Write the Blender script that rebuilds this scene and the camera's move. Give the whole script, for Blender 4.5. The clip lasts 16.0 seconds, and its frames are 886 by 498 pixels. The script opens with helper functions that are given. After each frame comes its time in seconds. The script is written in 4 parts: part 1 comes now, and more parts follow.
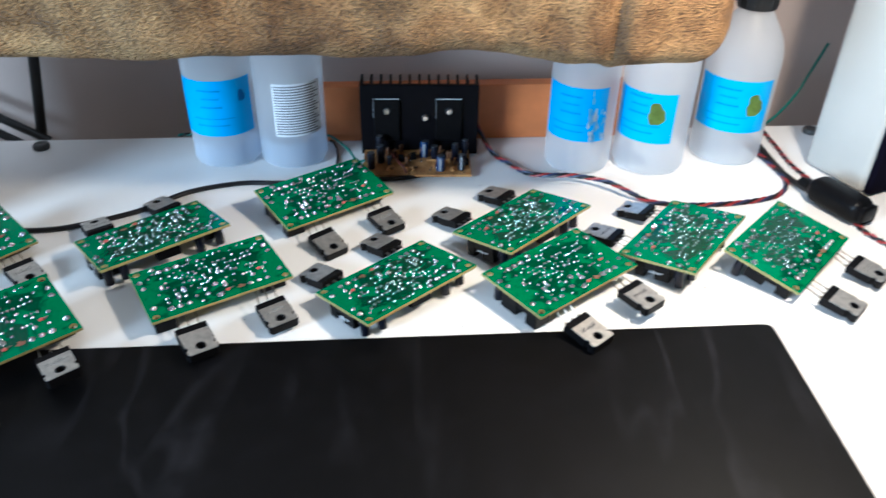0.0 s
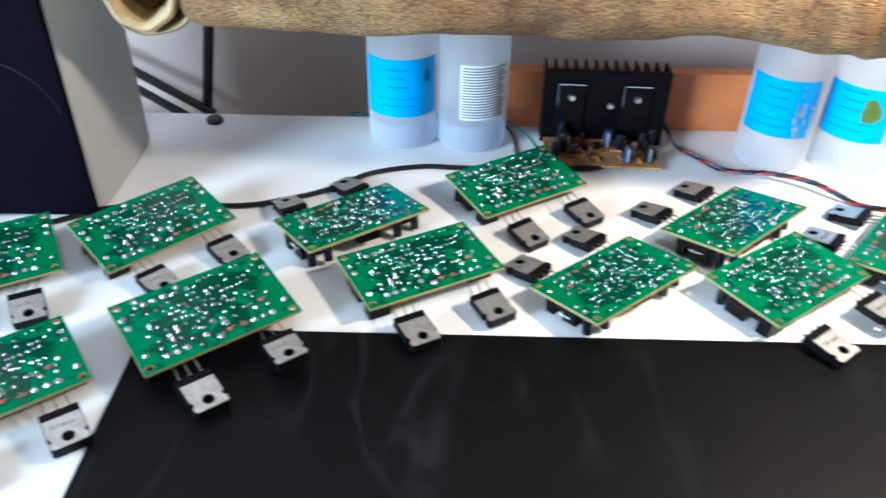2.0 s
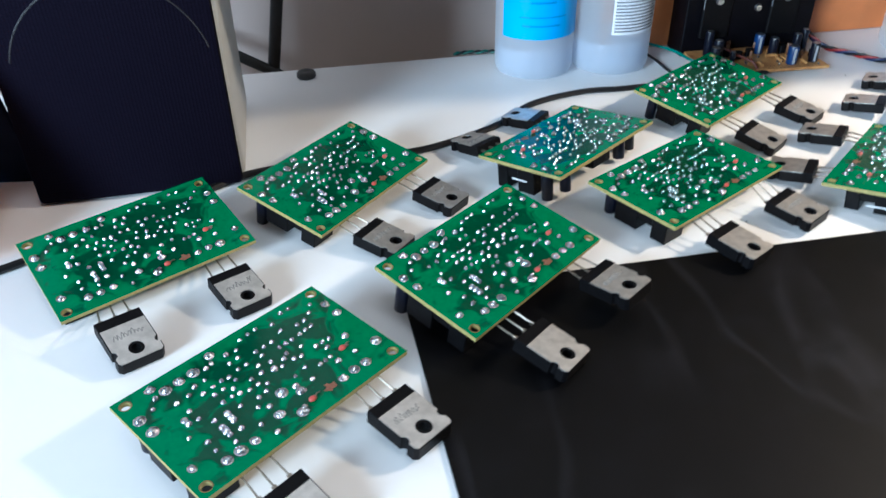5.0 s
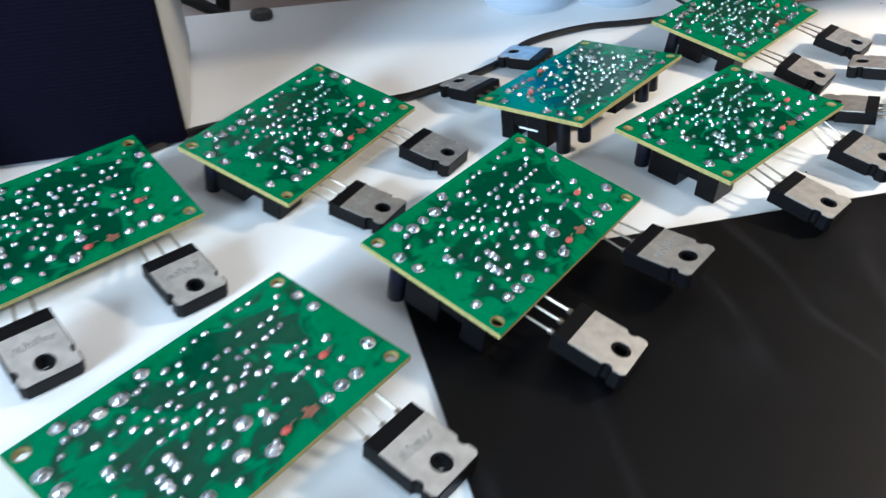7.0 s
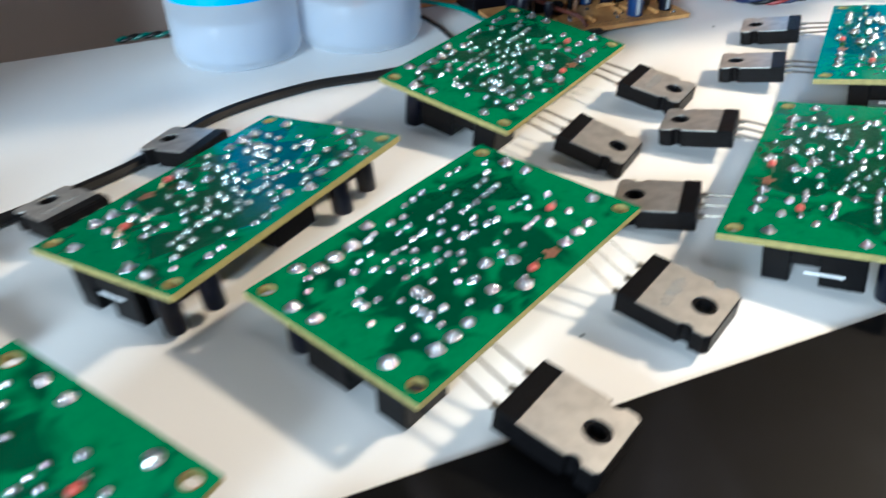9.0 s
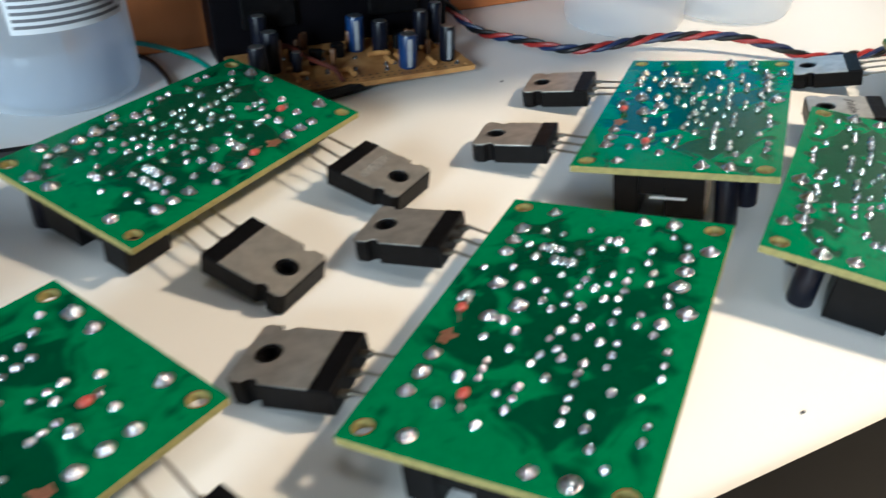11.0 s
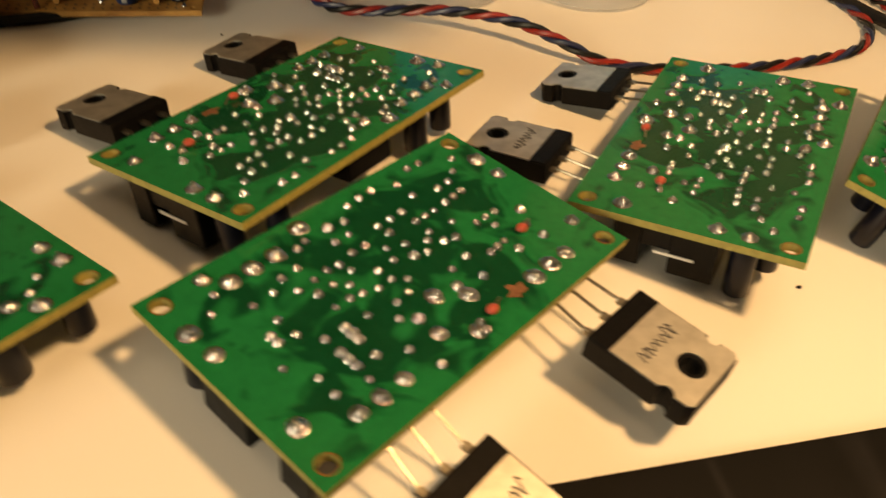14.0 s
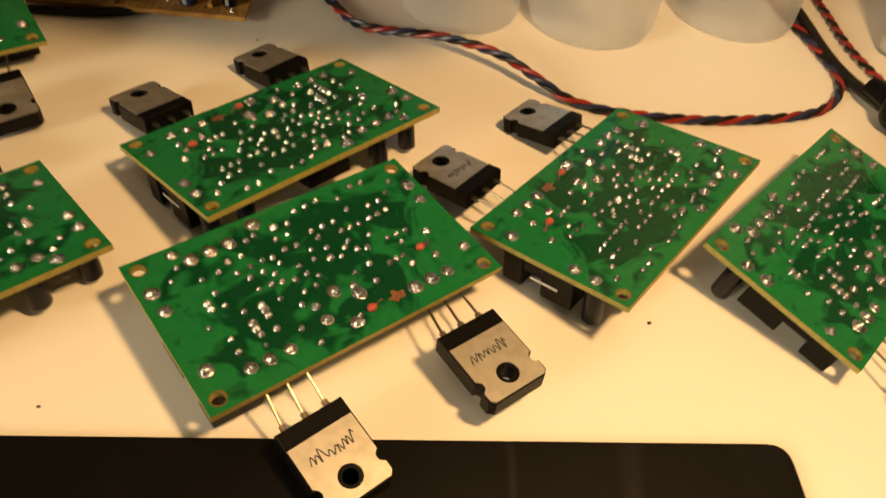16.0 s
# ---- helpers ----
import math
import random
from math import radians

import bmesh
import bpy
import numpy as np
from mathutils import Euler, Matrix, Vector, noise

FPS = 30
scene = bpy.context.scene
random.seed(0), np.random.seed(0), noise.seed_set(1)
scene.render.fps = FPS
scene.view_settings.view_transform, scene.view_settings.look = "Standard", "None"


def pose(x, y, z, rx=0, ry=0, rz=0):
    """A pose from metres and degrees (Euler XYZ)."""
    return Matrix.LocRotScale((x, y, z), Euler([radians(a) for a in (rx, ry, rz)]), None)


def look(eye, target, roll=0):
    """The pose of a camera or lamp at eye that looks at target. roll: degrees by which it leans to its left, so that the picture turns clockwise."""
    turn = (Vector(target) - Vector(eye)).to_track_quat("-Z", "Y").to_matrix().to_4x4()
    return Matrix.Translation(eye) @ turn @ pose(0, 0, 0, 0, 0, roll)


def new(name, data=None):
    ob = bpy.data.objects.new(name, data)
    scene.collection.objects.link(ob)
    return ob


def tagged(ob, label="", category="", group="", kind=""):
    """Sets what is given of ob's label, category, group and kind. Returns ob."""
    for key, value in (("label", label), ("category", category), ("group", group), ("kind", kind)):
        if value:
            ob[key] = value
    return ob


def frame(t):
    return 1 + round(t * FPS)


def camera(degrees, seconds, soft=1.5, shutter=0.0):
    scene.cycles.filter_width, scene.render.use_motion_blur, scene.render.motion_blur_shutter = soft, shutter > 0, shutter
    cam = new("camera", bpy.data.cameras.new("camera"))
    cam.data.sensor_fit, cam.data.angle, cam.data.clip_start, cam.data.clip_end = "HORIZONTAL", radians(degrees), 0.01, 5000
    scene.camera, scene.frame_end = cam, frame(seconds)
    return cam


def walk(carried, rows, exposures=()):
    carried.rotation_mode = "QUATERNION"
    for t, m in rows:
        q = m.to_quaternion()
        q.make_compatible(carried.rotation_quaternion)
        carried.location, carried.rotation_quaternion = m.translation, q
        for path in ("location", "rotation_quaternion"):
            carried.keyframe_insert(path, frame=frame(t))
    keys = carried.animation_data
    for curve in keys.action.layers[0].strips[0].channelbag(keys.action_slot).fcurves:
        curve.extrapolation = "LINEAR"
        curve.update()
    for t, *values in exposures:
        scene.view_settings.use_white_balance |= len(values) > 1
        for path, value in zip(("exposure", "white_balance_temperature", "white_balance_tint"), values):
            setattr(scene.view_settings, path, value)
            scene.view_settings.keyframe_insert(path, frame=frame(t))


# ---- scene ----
cam = camera(60.28, 16.0, soft=1.5, shutter=0.75)
# seconds, x, y, z, yaw, pitch, roll
ROWS = [
    (0.0, 0.0018, 0.0008, 0.2531, -1.18, -33.74, 1.01),
    (0.5, -0.0178, 0.0057, 0.2481, 0.31, -34.42, 0.88),
    (1.0, -0.0395, 0.0092, 0.2461, 0.64, -34.68, 1.61),
    (1.5, -0.0597, 0.0134, 0.2472, 1.72, -35.09, 1.83),
    (2.0, -0.0819, 0.0160, 0.2440, 3.82, -34.90, 1.12),
    (2.5, -0.1091, 0.0180, 0.2436, 7.34, -35.15, 0.47),
    (3.0, -0.1379, 0.0156, 0.2400, 10.61, -36.01, -1.13),
    (3.2, -0.1490, 0.0152, 0.2387, 11.45, -36.19, -1.51),
    (5.3, -0.2643, 0.0642, 0.1622, -7.97, -33.88, -1.33),
    (5.5, -0.2690, 0.0676, 0.1575, -7.54, -34.24, -1.93),
    (6.0, -0.2717, 0.0790, 0.1486, -8.80, -35.58, -1.27),
    (6.5, -0.2682, 0.0922, 0.1437, -9.82, -36.10, -0.80),
    (7.0, -0.2582, 0.1100, 0.1392, -9.77, -36.77, -1.05),
    (7.5, -0.2394, 0.1385, 0.1322, -10.93, -38.06, -1.70),
    (8.0, -0.2149, 0.1680, 0.1186, -12.34, -38.69, -2.40),
    (8.5, -0.1859, 0.1908, 0.1122, -13.78, -37.56, -2.32),
    (9.0, -0.1561, 0.2091, 0.1052, -17.25, -35.26, -1.85),
    (9.5, -0.1339, 0.2194, 0.1006, -18.67, -34.62, -0.79),
    (9.7, -0.1262, 0.2252, 0.0982, -20.79, -34.46, -0.08),
    (11.8, -0.0398, 0.2476, 0.0958, -22.98, -34.44, 0.74),
    (12.0, -0.0313, 0.2469, 0.0974, -22.14, -35.47, 0.69),
    (12.5, -0.0096, 0.2479, 0.1001, -21.16, -36.10, 0.55),
    (13.0, 0.0113, 0.2483, 0.1009, -19.28, -36.01, 2.63),
    (13.5, 0.0335, 0.2470, 0.1033, -16.87, -38.69, 4.56),
    (14.0, 0.0574, 0.2447, 0.1029, -13.26, -40.93, 5.71),
    (14.5, 0.0768, 0.2384, 0.1091, -10.44, -42.57, 6.49),
    (15.0, 0.0882, 0.2327, 0.1166, -7.26, -44.06, 6.54),
    (15.5, 0.0922, 0.2271, 0.1289, -5.75, -45.67, 7.90),
    (16.0, 0.0917, 0.2194, 0.1445, -4.52, -45.11, 7.80),
]
walk(cam, [(t, pose(x, y, z, 90 + pitch, 0, yaw) @ pose(0, 0, 0, 0, 0, roll)) for t, x, y, z, yaw, pitch, roll in ROWS],
     [(0.0, -0.22, 4360, 8), (1.5, 0.18, 4430, 8), (3.0, 0.09, 4470, 9), (5.5, -0.05, 4520, 9), (7.0, 0.08, 4500, 8), (8.0, 0.22, 4560, 7), (9.7, -0.16, 4680, 7), (11.8, -0.52, 5500, 6), (12.5, -0.65, 6700, 9), (13.0, -0.76, 7800, 12), (14.0, -1.14, 9800, 15), (16.0, -1.16, 9900, 14)])
# ---- end of path ----

# ---- world, lights ----
world = bpy.data.worlds.new("room_air")
scene.world = world
world.use_nodes = True
world.node_tree.nodes["Background"].inputs[0].default_value = (0.90, 0.82, 0.68, 1)
world.node_tree.nodes["Background"].inputs[1].default_value = 0.05


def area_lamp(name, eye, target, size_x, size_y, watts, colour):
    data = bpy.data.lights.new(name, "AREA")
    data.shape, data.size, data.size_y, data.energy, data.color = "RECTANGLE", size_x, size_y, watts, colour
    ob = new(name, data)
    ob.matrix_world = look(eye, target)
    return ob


area_lamp("desk_lamp_light", (0.222, 0.255, 0.305), (0.0, 0.36, 0.0), 0.032, 0.032, 3.0, (1.0, 0.662, 0.343))
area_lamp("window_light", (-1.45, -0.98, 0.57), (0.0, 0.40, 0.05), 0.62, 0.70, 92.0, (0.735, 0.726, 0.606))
# unseen overhead panel, added only as weak general fill
area_lamp("overhead_fill_light", (0.0, -0.2, 1.70), (0.0, -0.2, 0.0), 0.45, 0.45, 7.0, (0.94, 0.775, 0.571))


# ---- materials ----
def material(name, base, rough=0.5, metal=0.0, vary=0.0, scale=200.0, bump=0.0, bump_scale=800.0, second=None, coat=0.0, spec=0.5, patchy=0.08):
    m = bpy.data.materials.new(name)
    m.use_nodes = True
    nt = m.node_tree
    b = nt.nodes["Principled BSDF"]
    b.inputs["Roughness"].default_value = rough
    b.inputs["Metallic"].default_value = metal
    b.inputs["Coat Weight"].default_value = coat
    b.inputs["Specular IOR Level"].default_value = spec
    b.inputs["Base Color"].default_value = (*base, 1)
    tc = nt.nodes.new("ShaderNodeTexCoord")
    if vary or second:
        n = nt.nodes.new("ShaderNodeTexNoise")
        n.inputs["Scale"].default_value, n.inputs["Detail"].default_value = scale, 5
        nt.links.new(tc.outputs["Object"], n.inputs["Vector"])
        mix = nt.nodes.new("ShaderNodeMix")
        mix.data_type = "RGBA"
        other = second or tuple(max(0.0, c * (1 - vary)) for c in base)
        mix.inputs[6].default_value, mix.inputs[7].default_value = (*base, 1), (*other, 1)
        ramp = nt.nodes.new("ShaderNodeMapRange")
        ramp.inputs[1].default_value, ramp.inputs[2].default_value = 0.35, 0.65
        nt.links.new(n.outputs["Fac"], ramp.inputs[0])
        nt.links.new(ramp.outputs[0], mix.inputs[0])
        nt.links.new(mix.outputs[2], b.inputs["Base Color"])
        rr = nt.nodes.new("ShaderNodeMapRange")
        rr.inputs[3].default_value, rr.inputs[4].default_value = max(0.02, rough - patchy), min(1.0, rough + patchy)
        nt.links.new(n.outputs["Fac"], rr.inputs[0])
        nt.links.new(rr.outputs[0], b.inputs["Roughness"])
    if bump:
        n2 = nt.nodes.new("ShaderNodeTexNoise")
        n2.inputs["Scale"].default_value, n2.inputs["Detail"].default_value = bump_scale, 4
        nt.links.new(tc.outputs["Object"], n2.inputs["Vector"])
        bp = nt.nodes.new("ShaderNodeBump")
        bp.inputs["Strength"].default_value, bp.inputs["Distance"].default_value = bump, 0.001
        nt.links.new(n2.outputs["Fac"], bp.inputs["Height"])
        nt.links.new(bp.outputs[0], b.inputs["Normal"])
    return m


M_TABLE = material("white_laminate", (0.80, 0.80, 0.80), 0.38, vary=0.05, scale=9, bump=0.03, bump_scale=300)
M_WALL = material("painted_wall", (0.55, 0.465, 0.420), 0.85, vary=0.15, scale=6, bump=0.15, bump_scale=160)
# colours of the unseen walls and ceiling, darkened to keep reflections and bounce low
M_ROOM = material("dark_unseen_wall_paint", (0.20, 0.19, 0.18), 0.9, vary=0.15, scale=4)
M_CEIL = material("dark_unseen_ceiling_paint", (0.30, 0.29, 0.28), 0.9, vary=0.06, scale=4)
M_FLOOR = material("floor_boards", (0.22, 0.15, 0.09), 0.5, vary=0.4, scale=8)
M_LAMINATE = material("board_laminate", (0.31, 0.27, 0.085), 0.6, vary=0.25, scale=700, bump=0.1)
M_EPOXY = material("black_epoxy", (0.0035, 0.0033, 0.0040), 0.45, vary=0.5, scale=500, bump=0.12, bump_scale=2500, spec=0.11)
M_PLATE = material("tinned_metal_plate", (0.72, 0.70, 0.655), 0.42, 0.92, vary=0.25, scale=220, bump=0.025, bump_scale=700)
M_LEAD = material("tinned_lead", (0.32, 0.29, 0.24), 0.35, 1.0, vary=0.2, scale=900)
M_SOLDER = material("solder", (0.56, 0.60, 0.66), 0.19, 1.0, vary=0.35, scale=1300, bump=0.45, bump_scale=1100)
M_COPPER = material("dull_copper", (0.26, 0.12, 0.075), 0.5, 0.4, vary=0.3, scale=900)
M_PAD = material("dull_tinned_pad", (0.21, 0.11, 0.035), 0.45, 0.3, vary=0.3, scale=900)
M_RED = material("red_ceramic", (0.38, 0.065, 0.05), 0.4, vary=0.2, scale=600)
M_BLACKPL = material("black_plastic", (0.0035, 0.0035, 0.0042), 0.38, vary=0.4, scale=300, bump=0.05, spec=0.11)
M_SLEEVE = material("capacitor_sleeve", (0.004, 0.005, 0.012), 0.32, vary=0.4, scale=400, spec=0.25)
M_BLUESLV = material("blue_sleeve", (0.008, 0.030, 0.11), 0.3, vary=0.3, scale=300)
M_ALU = material("aluminium_top", (0.75, 0.76, 0.78), 0.3, 1.0, vary=0.15, scale=800)
M_INK = material("pen_ink", (0.03, 0.03, 0.035), 0.5)
M_SMUDGE = material("faded_pen_ink", (0.20, 0.19, 0.175), 0.5)
M_BROWN = material("brown_lacquer", (0.12, 0.055, 0.022), 0.4, vary=0.3, scale=300)
M_HEATSINK = material("black_anodised", (0.0016, 0.0013, 0.0028), 0.5, vary=0.4, scale=120, bump=0.04, spec=0.12)
M_TANPCB = material("tan_prototype_board", (0.50, 0.27, 0.085), 0.5, scale=140, second=(0.30, 0.14, 0.04), bump=0.08)
M_WOOD = material("orange_wood", (0.56, 0.185, 0.048), 0.45, scale=30, second=(0.40, 0.135, 0.035), bump=0.06, bump_scale=200)
M_LABEL = material("blue_label", (0.045, 0.36, 0.84), 0.4, vary=0.12, scale=40)
M_WLABEL = material("white_label", (0.72, 0.74, 0.78), 0.5, vary=0.06, scale=60)
M_TORN = material("wet_torn_paper", (0.28, 0.55, 0.80), 0.5, vary=0.25, scale=300)
M_TEXT = material("label_print", (0.015, 0.19, 0.55), 0.5)
M_BTEXT = material("black_print", (0.13, 0.13, 0.15), 0.5)
M_LEAF = material("green_leaf_print", (0.22, 0.33, 0.05), 0.5, vary=0.4, scale=180)
M_CAP = material("black_cap", (0.012, 0.012, 0.013), 0.4, vary=0.3, scale=300)
M_SPKWHITE = material("speaker_white", (0.43, 0.43, 0.405), 0.45, vary=0.06, scale=20, bump=0.03)
M_RING = material("grille_ring", (0.006, 0.006, 0.009), 0.5, vary=0.3, scale=200)
M_ORANGE = material("orange_rubber", (0.80, 0.215, 0.004), 0.55, vary=0.1, scale=60, bump=0.05, spec=0.15)
M_NAVY = material("navy_plastic", (0.003, 0.005, 0.015), 0.5, vary=0.3, scale=80, bump=0.03, spec=0.04)
M_LCD = material("grey_display", (0.07, 0.085, 0.075), 0.3, vary=0.08, scale=20)
M_GREYPL = material("grey_plastic", (0.25, 0.26, 0.28), 0.5, vary=0.15, scale=80)
M_WHITEPRINT = material("white_print", (0.65, 0.66, 0.68), 0.5)
M_PROBE = material("red_probe", (0.75, 0.03, 0.06), 0.35, vary=0.15, scale=100)
M_CABLE = material("black_cable", (0.006, 0.006, 0.007), 0.4, vary=0.3, scale=200, spec=0.3)
M_CRED = material("red_insulation", (0.26, 0.016, 0.013), 0.4, vary=0.25, scale=300)
M_CBLUE = material("blue_insulation", (0.010, 0.020, 0.075), 0.4, vary=0.25, scale=300)
M_CGREEN = material("green_insulation", (0.006, 0.13, 0.10), 0.4, vary=0.2, scale=300)
M_STEEL = material("grey_bolt_cap", (0.055, 0.053, 0.05), 0.45, vary=0.3, scale=300)
M_JUMPER = material("brown_red_enamel", (0.10, 0.022, 0.014), 0.35, vary=0.3, scale=400)
M_TUBE = material("black_painted_tube", (0.006, 0.005, 0.005), 0.5, vary=0.3, scale=60)


def solder_mask():
    """Glossy green lacquer: lighter over copper, darker over bare laminate, with the edges of the copper areas in relief."""
    m = bpy.data.materials.new("green_solder_mask")
    m.use_nodes = True
    nt = m.node_tree
    b = nt.nodes["Principled BSDF"]
    b.inputs["Roughness"].default_value = 0.16
    b.inputs["Specular IOR Level"].default_value = 0.31
    tc = nt.nodes.new("ShaderNodeTexCoord")
    n = nt.nodes.new("ShaderNodeTexNoise")
    n.inputs["Scale"].default_value, n.inputs["Detail"].default_value, n.inputs["Roughness"].default_value = 92, 2.0, 0.5
    n.inputs["Distortion"].default_value = 1.2
    v = nt.nodes.new("ShaderNodeTexVoronoi")
    v.feature = "DISTANCE_TO_EDGE"
    v.inputs["Scale"].default_value = 190
    add = nt.nodes.new("ShaderNodeMath")
    add.operation = "MULTIPLY_ADD"
    add.inputs[1].default_value = 0.03
    nt.links.new(tc.outputs["Object"], n.inputs["Vector"])
    nt.links.new(tc.outputs["Object"], v.inputs["Vector"])
    nt.links.new(v.outputs["Distance"], add.inputs[0])
    sep = nt.nodes.new("ShaderNodeSeparateXYZ")
    nt.links.new(tc.outputs["Object"], sep.inputs[0])
    rim = []
    for axis, half in ((0, 0.0373), (1, 0.0227)):
        ab, dv = nt.nodes.new("ShaderNodeMath"), nt.nodes.new("ShaderNodeMath")
        ab.operation, dv.operation = "ABSOLUTE", "DIVIDE"
        dv.inputs[1].default_value = half
        nt.links.new(sep.outputs[axis], ab.inputs[0])
        nt.links.new(ab.outputs[0], dv.inputs[0])
        rim.append(dv)
    mx, edge, both = nt.nodes.new("ShaderNodeMath"), nt.nodes.new("ShaderNodeMapRange"), nt.nodes.new("ShaderNodeMath")
    mx.operation, both.operation = "MAXIMUM", "ADD"
    nt.links.new(rim[0].outputs[0], mx.inputs[0])
    nt.links.new(rim[1].outputs[0], mx.inputs[1])
    edge.inputs[1].default_value, edge.inputs[2].default_value, edge.inputs[3].default_value, edge.inputs[4].default_value = 0.62, 0.98, -0.055, 0.16
    nt.links.new(mx.outputs[0], edge.inputs[0])
    nt.links.new(edge.outputs[0], both.inputs[0])
    nt.links.new(n.outputs["Fac"], both.inputs[1])
    nt.links.new(both.outputs[0], add.inputs[2])
    mr = nt.nodes.new("ShaderNodeMapRange")
    mr.inputs[1].default_value, mr.inputs[2].default_value = 0.45, 0.57
    nt.links.new(add.outputs[0], mr.inputs[0])
    fine = nt.nodes.new("ShaderNodeTexNoise")
    fine.inputs["Scale"].default_value = 420
    nt.links.new(tc.outputs["Object"], fine.inputs["Vector"])
    mix = nt.nodes.new("ShaderNodeMix")
    mix.data_type = "RGBA"
    mix.inputs[6].default_value, mix.inputs[7].default_value = (0.0001, 0.042, 0.0175, 1), (0.0002, 0.128, 0.043, 1)
    nt.links.new(mr.outputs[0], mix.inputs[0])
    hsv = nt.nodes.new("ShaderNodeHueSaturation")
    fr = nt.nodes.new("ShaderNodeMapRange")
    fr.inputs[3].default_value, fr.inputs[4].default_value = 0.8, 1.2
    nt.links.new(fine.outputs["Fac"], fr.inputs[0])
    nt.links.new(fr.outputs[0], hsv.inputs["Value"])
    nt.links.new(mix.outputs[2], hsv.inputs["Color"])
    nt.links.new(hsv.outputs[0], b.inputs["Base Color"])
    bp = nt.nodes.new("ShaderNodeBump")
    bp.inputs["Strength"].default_value, bp.inputs["Distance"].default_value = 0.3, 0.0002
    nt.links.new(mr.outputs[0], bp.inputs["Height"])
    nt.links.new(bp.outputs[0], b.inputs["Normal"])
    return m


def rubber_sheet():
    """Black rubber, half glossy, with faint wavy wiping marks and a slightly uneven surface."""
    m = bpy.data.materials.new("black_rubber")
    m.use_nodes = True
    nt = m.node_tree
    b = nt.nodes["Principled BSDF"]
    b.inputs["Specular IOR Level"].default_value = 0.18
    tc = nt.nodes.new("ShaderNodeTexCoord")
    mp = nt.nodes.new("ShaderNodeMapping")
    mp.inputs["Scale"].default_value = (1.0, 0.30, 1.0)
    mp.inputs["Rotation"].default_value = (0, 0, radians(-12))
    nt.links.new(tc.outputs["Object"], mp.inputs[0])
    n = nt.nodes.new("ShaderNodeTexNoise")
    n.inputs["Scale"].default_value, n.inputs["Detail"].default_value, n.inputs["Distortion"].default_value = 20, 2.0, 0.5
    nt.links.new(mp.outputs[0], n.inputs["Vector"])
    sub, ab, line = nt.nodes.new("ShaderNodeMath"), nt.nodes.new("ShaderNodeMath"), nt.nodes.new("ShaderNodeMapRange")
    sub.operation, ab.operation = "SUBTRACT", "ABSOLUTE"
    sub.inputs[1].default_value = 0.5
    line.inputs[1].default_value, line.inputs[2].default_value, line.inputs[3].default_value, line.inputs[4].default_value = 0.0, 0.035, 1.0, 0.0
    nt.links.new(n.outputs["Fac"], sub.inputs[0])
    nt.links.new(sub.outputs[0], ab.inputs[0])
    nt.links.new(ab.outputs[0], line.inputs[0])
    # the marks come and go in large patches
    big = nt.nodes.new("ShaderNodeTexNoise")
    big.inputs["Scale"].default_value, big.inputs["Detail"].default_value = 11, 3
    nt.links.new(tc.outputs["Object"], big.inputs["Vector"])
    patch = nt.nodes.new("ShaderNodeMapRange")
    patch.inputs[1].default_value, patch.inputs[2].default_value = 0.42, 0.66
    nt.links.new(big.outputs["Fac"], patch.inputs[0])
    mark = nt.nodes.new("ShaderNodeMath")
    mark.operation = "MULTIPLY"
    nt.links.new(line.outputs[0], mark.inputs[0])
    nt.links.new(patch.outputs[0], mark.inputs[1])
    mix = nt.nodes.new("ShaderNodeMix")
    mix.data_type = "RGBA"
    mix.inputs[6].default_value, mix.inputs[7].default_value = (0.0003, 0.0003, 0.0006, 1), (0.0100, 0.0097, 0.0120, 1)
    nt.links.new(mark.outputs[0], mix.inputs[0])
    # dusty blotches
    dust = nt.nodes.new("ShaderNodeTexNoise")
    dust.inputs["Scale"].default_value, dust.inputs["Detail"].default_value = 70, 4
    nt.links.new(tc.outputs["Object"], dust.inputs["Vector"])
    dr = nt.nodes.new("ShaderNodeMapRange")
    dr.inputs[1].default_value, dr.inputs[2].default_value = 0.46, 0.72
    nt.links.new(dust.outputs["Fac"], dr.inputs[0])
    mix2 = nt.nodes.new("ShaderNodeMix")
    mix2.data_type = "RGBA"
    mix2.inputs[7].default_value = (0.0014, 0.0013, 0.0020, 1)
    nt.links.new(dr.outputs[0], mix2.inputs[0])
    nt.links.new(mix.outputs[2], mix2.inputs[6])
    nt.links.new(mix2.outputs[2], b.inputs["Base Color"])
    rough = nt.nodes.new("ShaderNodeMapRange")
    rough.inputs[3].default_value, rough.inputs[4].default_value = 0.43, 0.55
    nt.links.new(big.outputs["Fac"], rough.inputs[0])
    nt.links.new(rough.outputs[0], b.inputs["Roughness"])
    bp = nt.nodes.new("ShaderNodeBump")
    bp.inputs["Strength"].default_value, bp.inputs["Distance"].default_value = 0.5, 0.001
    nt.links.new(n.outputs["Fac"], bp.inputs["Height"])
    nt.links.new(bp.outputs[0], b.inputs["Normal"])
    return m


